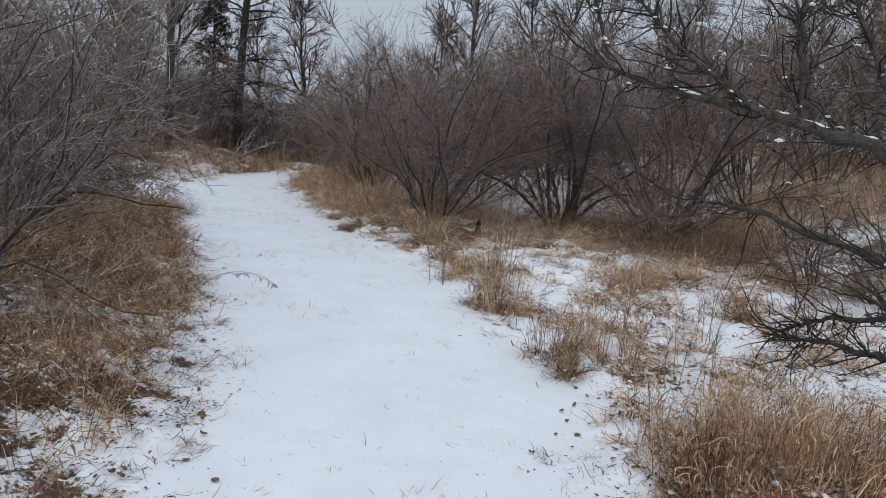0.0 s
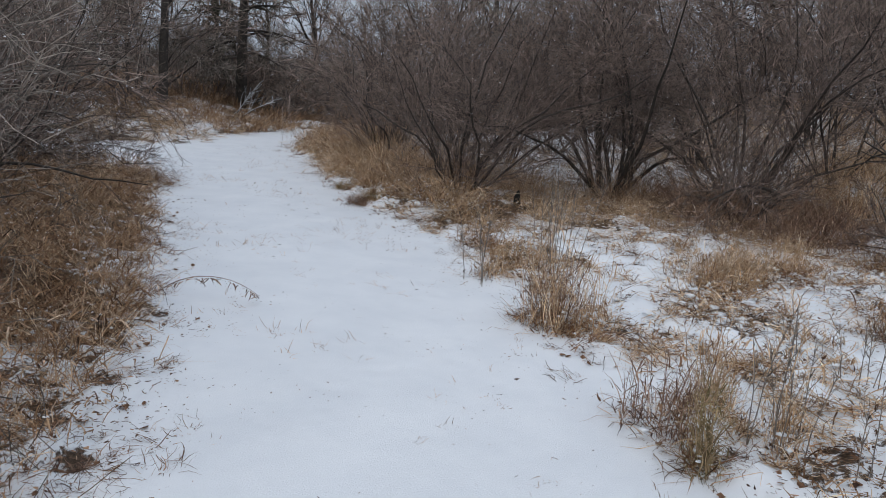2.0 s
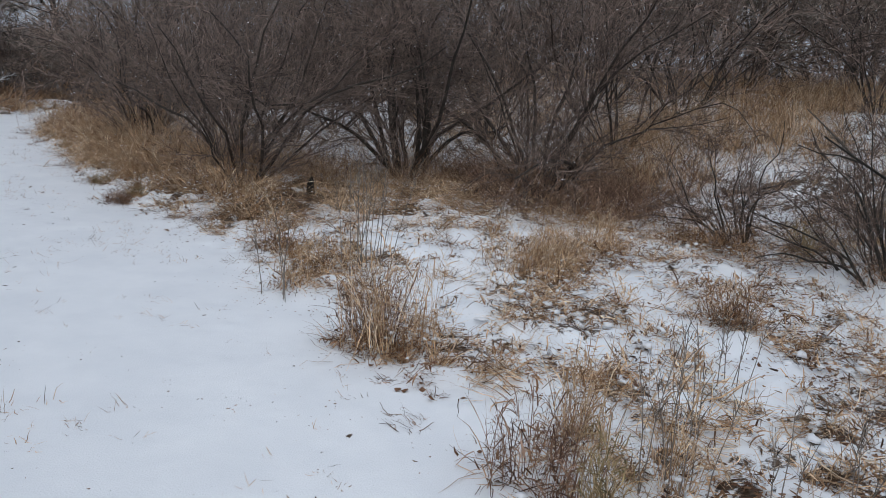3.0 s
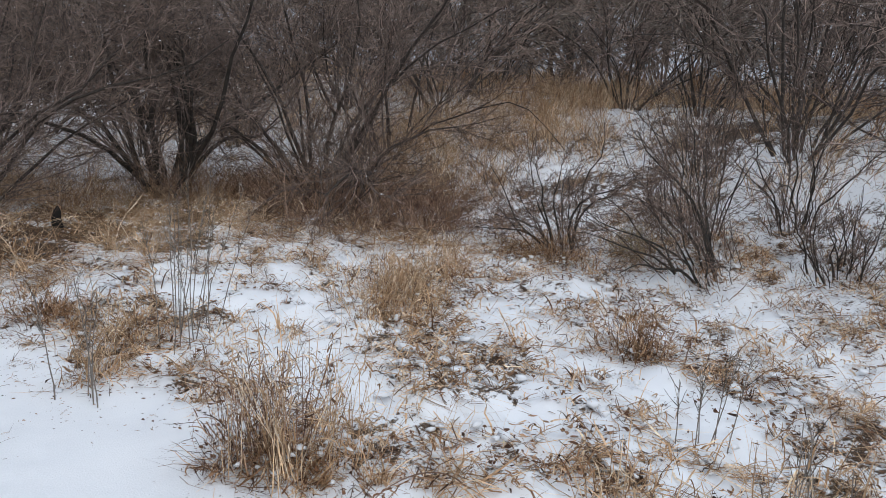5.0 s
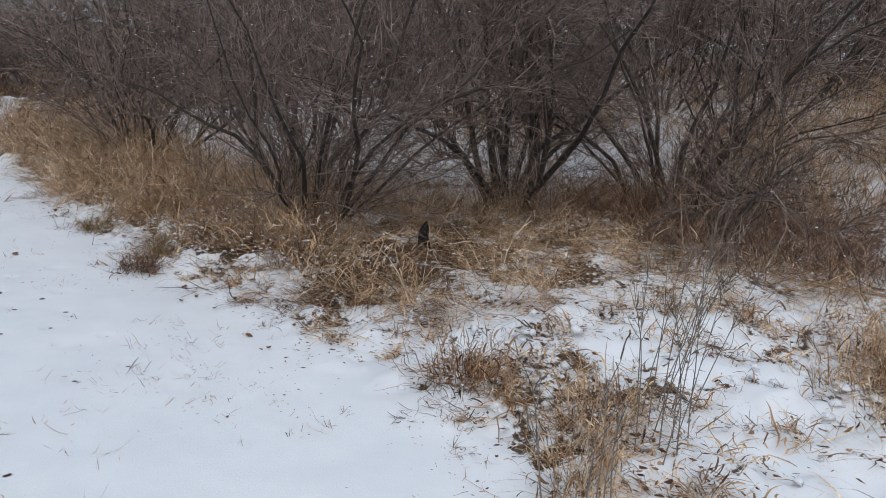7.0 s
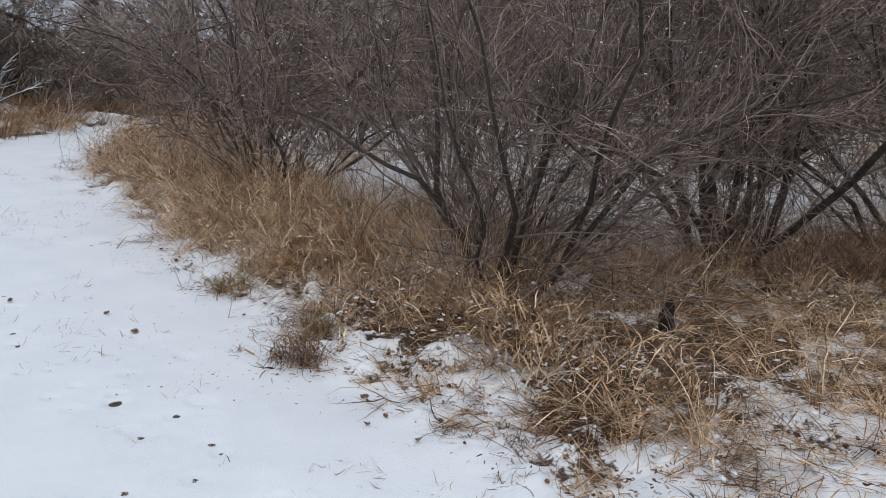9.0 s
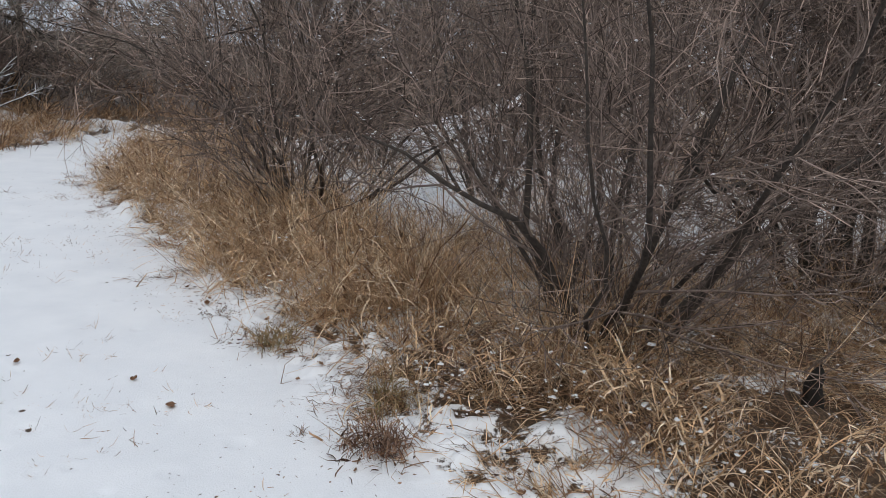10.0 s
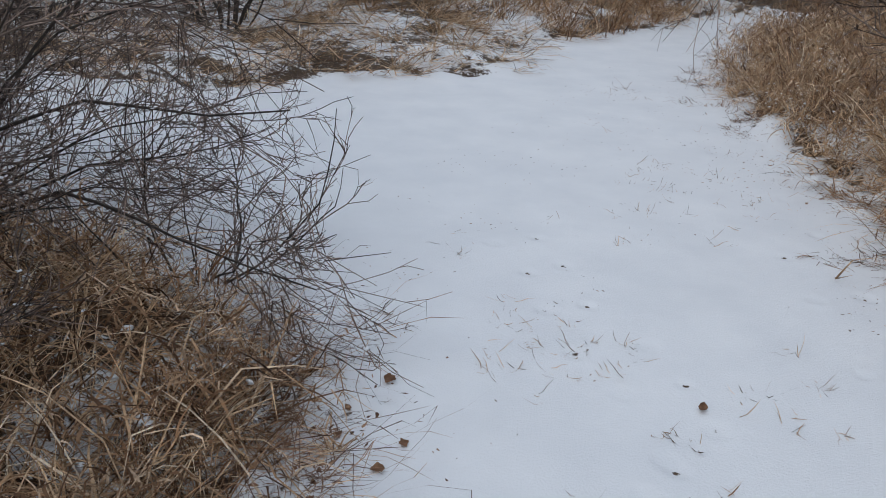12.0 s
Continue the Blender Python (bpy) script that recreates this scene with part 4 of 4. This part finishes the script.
def bare_tree(x, y, seed, height, trunk_r, label, twig_r=0.012, counts=(26, 200, 900)):
    rng = np.random.default_rng(seed)
    top = new("bare_tree")
    top.location = (x, y, float(land(x, y)) - 0.05)
    tagged(top, label, "tree", "trees behind the thicket")
    p0 = grow(np.zeros((1, 3)), np.array([[rng.normal(0, 0.06), rng.normal(0, 0.06), 1.0]]), [height], 12, 0.2, 0.25, rng)
    s, d, w, t = offshoots(p0, counts[0], 0.28, 0.97, (0.5, 1.0), rng)
    p1 = grow(s, d, height * 0.42 * (1.15 - t), 7, 0.45, 0.4, rng)
    s, d, w1, t1 = offshoots(p1, counts[1], 0.2, 1.0, (0.35, 0.9), rng)
    p2 = grow(s, d, height * rng.uniform(0.05, 0.16, counts[1]), 5, 0.3, 0.4, rng)
    s, d, _, _ = offshoots(p2, counts[2], 0.2, 1.0, (0.3, 0.9), rng)
    p3 = grow(s, d, height * rng.uniform(0.03, 0.08, counts[2]), 2, 0.2, 0.3, rng)
    part("trunk", tubes(p0, taper([trunk_r], [trunk_r * 0.15], 12), 8), DARKBARK, top)
    part("framework", joined([tubes(p1, taper(trunk_r * (0.42 - 0.3 * t), np.full(counts[0], twig_r), 7), 5), tubes(p2, taper(np.full(counts[1], twig_r * 1.3), np.full(counts[1], twig_r * 0.7), 5), 3)]), DARKBARK, top, kind="stuff")
    part("crown", tubes(p3, taper(np.full(counts[2], twig_r * 0.9), np.full(counts[2], twig_r * 0.5), 2), 3), TWIG, top, kind="stuff")
    return top


TREES = [bare_tree(-7.9, 21.5, 71, 8.0, 0.13, "bare dark tree with snow-dusted limbs"), bare_tree(-6.2, 33, 72, 6.2, 0.12, "bare tree with rounded crown behind the thicket"),
         bare_tree(6.5, 30, 73, 8.0, 0.14, "bare tree behind the thicket")]
for i, (x, y) in enumerate(((-10, 27), (-13, 30), (-16, 26), (0.5, 31), (3.5, 34), (9.5, 32), (13, 29), (16, 25), (19, 21), (15, 20), (21, 27), (18, 33), (-19, 20), (-16, 15), (-18, 9), (-14, 6),
                            (-1, 40), (5, 41), (11, 38), (-10, 40), (-16, 38), (23, 15), (20, 10), (17, 14), (24, 21), (26, 31), (-22, 30), (-24, 14), (17, 5), (14, 2))):
    copy_thing(TREES[i % 3], pose(x, y, float(land(x, y)) - 0.05, 0, 0, i * 71) @ Matrix.Scale(0.8 + 0.35 * ((i * 29) % 13) / 13, 4))


def conifer(name, x, y, seed, height, trunk_r, whorls, reach, needles, mat, label, low=0.12, droop=-0.5):
    rng = np.random.default_rng(seed)
    top = new(name)
    top.location = (x, y, float(land(x, y)) - 0.05)
    tagged(top, label, "tree", "conifers at the bend")
    p0 = grow(np.zeros((1, 3)), np.array([[0.0, 0.0, 1.0]]), [height], 14, 0.3, 0.06, rng)
    n = whorls * 5
    t = low + (0.97 - low) * (np.arange(n) // 5 + rng.random(n)) / whorls
    i = np.minimum((t * 13).astype(int), 12)
    base = p0[0, i] + (p0[0, i + 1] - p0[0, i]) * (t * 13 - i)[:, None]
    az = np.arange(n) * 2.4 + rng.normal(0, 0.3, n)
    rise = rng.uniform(-0.05, 0.45, n)
    p1 = grow(base, np.stack([np.cos(az), np.sin(az), rise], axis=-1), reach * (1.06 - t) * rng.uniform(0.55, 1.1, n) + 0.2, 7, droop, 0.3, rng)
    s, d, _, _ = offshoots(p1, n * 9, 0.15, 1.0, (0.5, 1.1), rng)
    p2 = grow(s, d, rng.uniform(0.15, 0.5, n * 9) * reach / 2.2, 4, -0.2, 0.3, rng)
    s, d, _, _ = offshoots(p2, needles, 0.0, 1.0, (0.4, 1.1), rng)
    p3 = grow(s, d, rng.uniform(0.06, 0.16, needles), 2, 0.0, 0.2, rng)
    part("trunk", tubes(p0, taper([trunk_r], [trunk_r * 0.12], 14), 10), DARKBARK, top)
    part("framework", joined([tubes(p1, taper(trunk_r * 0.3 * (1.1 - t), np.full(n, 0.007), 7), 5), tubes(p2, taper(np.full(n * 9, 0.007), np.full(n * 9, 0.004), 4), 3)]), DARKBARK, top, kind="stuff")
    part("crown", tubes(p3, taper(np.full(needles, 0.012), np.full(needles, 0.006), 2), 3), mat, top, kind="stuff")


conifer("larch_tree", -6.8, 24.5, 81, 12.0, 0.16, 15, 2.5, 3200, LARCH, "tall thin larch with bare drooping limbs")
conifer("spruce_tree", -9.0, 29.0, 82, 5.4, 0.12, 18, 1.5, 12000, NEEDLE, "dark green spruce behind the larch", 0.05)


# ---- the tree that reaches over the track, and odd pieces of wood ----
def limb_part(name, pts, r0, r1, parent, mat, sides=8, rng=RNG):
    """A crooked, knobbly limb through a few points."""
    pts = np.array(pts, float)
    k = 44
    s = np.linspace(0, len(pts) - 1, k)
    q = np.stack([np.interp(s, np.arange(len(pts)), pts[:, c]) for c in range(3)], axis=-1)
    for _ in range(4):
        q[1:-1] = (q[:-2] + q[1:-1] * 2 + q[2:]) / 4
    wob = np.cumsum(rng.normal(0, 0.006, q.shape), axis=0)
    q += wob - np.linspace(0, 1, k)[:, None] * wob[-1]
    rad = taper([r0], [r1], k) * (1 + 0.16 * np.sin(np.linspace(0, 40, k) + rng.uniform(0, 6))) * rng.uniform(0.85, 1.15, (1, k))
    part(name, tubes(q[None], rad, sides), mat, parent)
    return q


def reaching_tree():
    rng = np.random.default_rng(91)
    top = new("leaning_tree")
    tagged(top, "gnarled bare tree with snow lying on its limbs", "tree")
    top.location = (2.75, 2.9, float(land(2.75, 2.9)) - 0.05)
    o = np.array(top.location)
    def rel(pts):
        return np.array(pts) - o
    trunk = limb_part("trunk", rel([(2.75, 2.9, -0.2), (2.6, 2.95, 0.4), (2.3, 3.05, 0.95), (1.97, 3.15, 1.36)]), 0.12, 0.055, top, LICHEN, 10)
    limbs = [limb_part("limb", rel(p), a, b, top, LICHEN, 7) for p, a, b in (
        ([(1.97, 3.15, 1.36), (1.74, 3.25, 1.53), (1.46, 3.35, 1.62), (1.15, 3.5, 1.68), (0.87, 3.65, 1.72), (0.62, 3.8, 1.83)], 0.036, 0.007),
        ([(1.5, 3.33, 1.58), (1.45, 3.4, 1.8), (1.42, 3.45, 2.05), (1.55, 3.5, 2.3), (1.6, 3.5, 2.6)], 0.024, 0.009),
        ([(1.3, 3.42, 1.65), (1.05, 3.5, 1.85), (0.85, 3.6, 2.05), (0.62, 3.7, 2.2)], 0.015, 0.005),
        ([(2.45, 3.0, 0.7), (2.1, 3.6, 0.98), (1.75, 4.1, 1.12), (1.4, 4.4, 1.18)], 0.032, 0.007),
        ([(2.6, 2.95, 0.4), (2.3, 3.7, 0.52), (2.1, 4.0, 0.5), (1.85, 4.25, 0.44)], 0.028, 0.007),
        ([(2.2, 3.1, 1.0), (2.0, 3.5, 1.6), (1.9, 3.7, 2.0), (1.75, 3.8, 2.4)], 0.024, 0.008),
        ([(2.45, 3.0, 0.7), (2.25, 3.6, 0.75), (2.05, 4.1, 0.6), (1.95, 4.4, 0.4)], 0.026, 0.006))]
    paths = np.stack(limbs)
    s, d, _, _ = offshoots(paths, 300, 0.15, 1.0, (0.5, 1.2), rng)
    p2 = grow(s, d, rng.uniform(0.08, 0.5, 300), 6, 0.3, 0.6, rng)
    s, d, _, _ = offshoots(p2, 420, 0.1, 1.0, (0.4, 1.2), rng)
    p3 = grow(s, d, rng.uniform(0.04, 0.2, 420), 4, 0.2, 0.5, rng)
    part("crown", joined([tubes(p2, taper(np.full(300, 0.005), np.full(300, 0.002), 6), 4), tubes(p3, taper(np.full(420, 0.003), np.full(420, 0.0015), 4), 3)]), DARKBARK, top, kind="stuff")
    s, d, _, _ = offshoots(paths, 420, 0.1, 1.0, (0.9, 1.5), rng)
    spur = grow(s, d, rng.uniform(0.02, 0.10, 420), 4, 0.3, 0.5, rng)
    part("spur_growth", tubes(spur, taper(np.full(420, 0.0045), np.full(420, 0.002), 4), 4), DARKBARK, top, kind="stuff")
    snow = []
    for q, lift, r in ((limbs[0], 0.027, 0.0095), (limbs[3], 0.016, 0.007)):
        for a, b in ((3, 7), (8, 10.5), (11, 17), (18, 20), (21, 26), (28, 32)):
            f = np.linspace(a, b, 24)
            seg = np.stack([np.interp(f, np.arange(44), q[:, c]) for c in range(3)], axis=-1) + [0, 0, 1] * (lift * (1 - f / 60))[:, None]
            pad = r * np.sin(np.linspace(0.05, 3.09, 24)) ** 0.45 * rng.uniform(0.7, 1.25, 24)
            snow.append(tubes(seg[None], pad[None], 8))
    pts = np.concatenate([limbs[i] for i in (1, 2, 4, 5)] + [p2.reshape(-1, 3)])
    snow.append(lumps(pts[rng.integers(0, len(pts), 120)] + [0, 0, 0.008], rng.uniform(0.006, 0.016, 120)))
    part("snow_cap", joined(snow), SNOW, top, "snow lying along the limbs", "stuff")


reaching_tree()


def stump(x, y):
    top = new("tree_stump")
    top.location = (x, y, float(land(x, y)) - 0.05)
    tagged(top, "small black broken stump standing in dead grass", "stump")
    rng = np.random.default_rng(5)
    p = np.array([[[0, 0, 0], [0.004, 0, 0.065], [-0.006, 0.01, 0.14], [0.004, 0, 0.2], [0.006, 0, 0.245]]])
    part("wood", tubes(p, np.array([[0.055, 0.045, 0.04, 0.032, 0.004]]) * rng.uniform(0.9, 1.1, (1, 5)), 9), CHAR, top)


stump(0.5, 11.45)


def fallen_limb(x, y, seed, length, turn, label, rise=0.35, snow=True, r=0.03, wood=DARKBARK):
    """A fallen bough: a main stem with forked side boughs, snow lying along the tops."""
    rng = np.random.default_rng(seed)
    top = new("fallen_branch")
    top.location = (x, y, float(land(x, y)))
    tagged(top, label, "branch")
    c, s = math.cos(radians(turn)), math.sin(radians(turn))
    p0 = grow(np.array([[0.0, 0, 0.02]]), np.array([[c, s, rise]]), [length], 9, 0.1, 0.25, rng)
    st, d, _, t = offshoots(p0, 14, 0.15, 0.95, (0.4, 0.8), rng)
    p1 = grow(st, d, length * 0.55 * (1.1 - t), 6, 0.1, 0.35, rng)
    st, d, _, _ = offshoots(p1, 70, 0.2, 1.0, (0.3, 0.9), rng)
    p2 = grow(st, d, length * rng.uniform(0.06, 0.2, 70), 4, 0.1, 0.3, rng)
    part("bough", joined([tubes(p0, taper([r], [r * 0.25], 9), 7), tubes(p1, taper(np.full(14, r * 0.45), np.full(14, r * 0.12), 6), 5), tubes(p2, taper(np.full(70, r * 0.2), np.full(70, r * 0.08), 4), 3)]), wood, top)
    if snow:
        part("snow_cap", joined([tubes(p0 + [0, 0, r * 0.8], taper([r * 0.9], [r * 0.3], 9), 6), tubes(p1 + [0, 0, r * 0.35], taper(np.full(14, r * 0.5), np.full(14, r * 0.15), 6), 5)]), SNOW, top, "snow lying along the boughs", "stuff")


fallen_limb(-6.6, 23.2, 15, 1.25, 12, "fallen bough with snow lying along it", 1.0, True, 0.016)
fallen_limb(-6.4, 23.0, 16, 1.3, -5, "fallen bough with snow lying along it", 0.6, True, 0.014)
fallen_limb(-1.2, 12.45, 17, 0.9, 5, "dead pale grey branch propped up in the grass", 0.4, False, 0.009, GREYTWIG)


def bent_weed(x, y, turn, length, start_rise, end_rise, seed, label):
    """A dead weed stalk, bowed over, with drooping withered leaves along it."""
    rng = np.random.default_rng(seed)
    top = new("weed_stalk")
    top.location = (x, y, float(land(x, y)) - 0.01)
    tagged(top, label, "weed", "bent weed stalks")
    t = np.linspace(0, 1, 12)
    rise = start_rise + (end_rise - start_rise) * t
    step = length / 11
    q = np.cumsum(np.stack([np.cos(rise) * math.cos(radians(turn)), np.cos(rise) * math.sin(radians(turn)), np.sin(rise)], axis=-1) * step, axis=0)
    q = np.concatenate([np.zeros((1, 3)), q[:-1]])
    q[:, 2] = np.maximum(q[:, 2], 0.015)
    part("stalk", tubes(q[None], taper([0.0035], [0.0015], 12), 5), RUSSET, top)
    n = int(length * 60)
    i = rng.uniform(2, 10.9, n)
    base = np.stack([np.interp(i, np.arange(12), q[:, c]) for c in range(3)], axis=-1)
    r0 = rng.uniform(-0.6, 0.3, n)
    part("foliage", blades(base - [0, 0, 0.012], rng.uniform(0.04, 0.09, n), rng.uniform(0, 6.28, n), r0, r0 - rng.uniform(0.5, 1.2, n), rng.uniform(0.008, 0.014, n), 0, 4, rng, False), LEAF, top, "withered brown leaves", "stuff")


for i, w in enumerate(((-2.2, 6.9, 3, 0.78, 0.75, -0.75, "withered weed stalk bowed out over the snow"), (1.05, 6.45, 175, 0.55, 0.9, -1.0, "withered weed stalk bowed over the snow"),
                       (3.3, 8.75, -20, 0.7, 0.7, -0.6, "withered weed stalk bowed over the snow"), (3.0, 6.9, 30, 0.6, 0.7, -0.7, "withered weed stalk lying on the snow"))):
    bent_weed(*w[:6], 300 + i, w[6])


def tall_weeds(x, y, tall, count, label, seed):
    """A bunch of thin, straight dead stalks with small branched tops."""
    rng = np.random.default_rng(seed)
    top = new("dead_weed")
    top.location = (x, y, float(land(x, y)) - 0.02)
    tagged(top, label, "weed", "tall dead weeds")
    base = np.c_[rng.normal(0, 0.08, (count, 2)), np.zeros(count)]
    p0 = grow(base, np.c_[rng.normal(0, 0.10, (count, 2)), np.ones(count)], rng.uniform(0.65, 1.0, count) * tall, 7, 0.0, 0.12, rng)
    for i in range(count):
        part("stalk", tubes(p0[i:i + 1], taper([0.0035], [0.0015], 7), 4), GREYTWIG, top)
    m = count * 9
    s, d, _, _ = offshoots(p0, m, 0.45, 1.0, (0.3, 0.7), rng)
    part("seed_spray", tubes(grow(s, d, rng.uniform(0.04, 0.14, m), 4, 0.4, 0.3, rng), taper(np.full(m, 0.002), np.full(m, 0.001), 4), 3), GREYTWIG, top, kind="stuff")


for i, w in enumerate(((0.75, 8.7, 1.15, 9), (0.55, 8.5, 0.95, 6), (1.38, 5.25, 0.75, 8), (2.75, 10.9, 1.1, 5), (0.0, 8.0, 0.7, 5), (-1.9, 15.0, 1.5, 6), (-1.1, 14.0, 1.4, 5), (2.2, 6.2, 0.5, 6), (1.75, 5.0, 0.5, 6))):
    tall_weeds(*w, "thin pale dead weed stalks standing together", 400 + i)


def plume(x, y, turn):
    rng = np.random.default_rng(9)
    top = new("reed_plume")
    top.location = (x, y, float(land(x, y)))
    tagged(top, "single bowed reed with a pale feathery plume", "reed")
    t = np.linspace(0, 1, 12)
    rise = 1.15 - 1.2 * t ** 1.6
    c, s = math.cos(radians(turn)), math.sin(radians(turn))
    q = np.cumsum(np.stack([np.cos(rise) * c, np.cos(rise) * s, np.sin(rise)], axis=-1) * 0.062, axis=0)
    part("stalk", tubes(q[None], taper([0.004], [0.002], 12), 5), TAN, top)
    n = 60
    i = rng.uniform(7.5, 11, n)
    base = np.stack([np.interp(i, np.arange(12), q[:, k]) for k in range(3)], axis=-1)
    part("plume", blades(base, rng.uniform(0.04, 0.09, n), rng.normal(radians(turn), 0.35, n), rng.uniform(-0.4, 0.5, n), rng.uniform(-0.8, 0.2, n), rng.uniform(0.003, 0.006, n), 0, 4, rng, False), TAN, top, "pale feathery seed plume", "stuff")


plume(-0.38, 10.65, 5)


# ---- dead leaves and clumps of snow ----
def leaf_mesh(seed, size):
    """A withered leaf: ragged outline, folded along its rib and curled at the ends."""
    rng = np.random.default_rng(seed)
    t = np.linspace(0, 1, 7)
    fold, curl = rng.uniform(0.02, 0.22), rng.uniform(-0.3, 0.7)
    rows = []
    for s in (-1, -0.5, 0, 0.5, 1):
        w = np.sin(np.pi * t ** 0.8) * size * 0.42 * (1 + rng.uniform(-0.45, 0.35, 7)) + 0.002
        z = curl * size * (t - 0.45) ** 2 * 1.6 + abs(s) * fold * size * (0.6 + 0.6 * rng.random(7)) + rng.normal(0, size * 0.03, 7)
        rows.append(np.stack([t * size - size / 2, s * w, z], axis=-1))
    verts = np.stack(rows, axis=1).reshape(-1, 3)
    quads = [[i * 5 + j, i * 5 + j + 1, i * 5 + j + 6, i * 5 + j + 5] for i in range(6) for j in range(4)]
    return quad_mesh("fallen_leaf", verts, quads, LEAF)


def leaves():
    rng = np.random.default_rng(23)
    kinds = [leaf_mesh(i, s) for i, s in enumerate((0.022, 0.028, 0.034, 0.042, 0.024, 0.038))]
    large = [leaf_mesh(20 + i, s) for i, s in enumerate((0.05, 0.045, 0.04))]
    x, y = rng.uniform(-5, 2.5, 6000), rng.uniform(2.6, 14, 6000)
    o = outside(x, y)
    chance = np.exp(-((o - 0.12) / 0.25) ** 2) * 0.3 + 0.0012 * (o < 0)
    ok = rng.random(6000) < chance
    spots = [(x, y, kinds[rng.integers(0, 6)]) for x, y in list(zip(x[ok], y[ok]))[:250]]
    spots += [(x, y, large[i % 3]) for i, (x, y) in enumerate(((-2.32, 12.0), (-4.02, 12.22), (-3.84, 11.82), (-1.2, 3.86)))]
    for x, y, me in spots:
        ob = new("fallen_leaf", me)
        ob.matrix_world = pose(x, y, float(land(x, y)) + 0.008, rng.normal(0, 14), rng.normal(0, 14), rng.uniform(0, 360))
        tagged(ob, "curled brown dead leaf lying on the snow", "leaf", "fallen leaves")


leaves()


def clumps(name, count, box, keep, lift, size, label, seed):
    base, rng = scatter(count, *box, keep, 0.7, seed)
    base[:, 2] += rng.uniform(0.0, lift, len(base))
    stuff(name, lumps(base, rng.uniform(0.1, 0.75, len(base)) ** 1.6 * size, 0.6), SNOW, label, "snow")


clumps("snow_clumps", 2200, (-2.5, 5, 9.8, 16), lambda x, y: np.maximum(mats(x, y), verge(x, y)), 0.07, 0.028, "small clumps of snow caught in the grass", 41)
clumps("bank_snow", 1500, (-5.5, -1, 1, 10), left_bank, 0.08, 0.026, "small clumps of snow caught in the bank grass", 42)
clumps("corner_snow", 600, (-6.5, -3.5, 9.5, 13.2), left_bank, 0.12, 0.03, "small clumps of snow caught below the bush", 43)
clumps("meadow_snow", 3000, (0, 6.5, 2, 10.4), open_right, 0.05, 0.06, "small lumps of snow on flattened weeds", 44)
clumps("verge_snow", 5200, (-4, 3, 10.5, 19), verge, 0.24, 0.022, "small clumps of snow caught in the verge grass", 45)
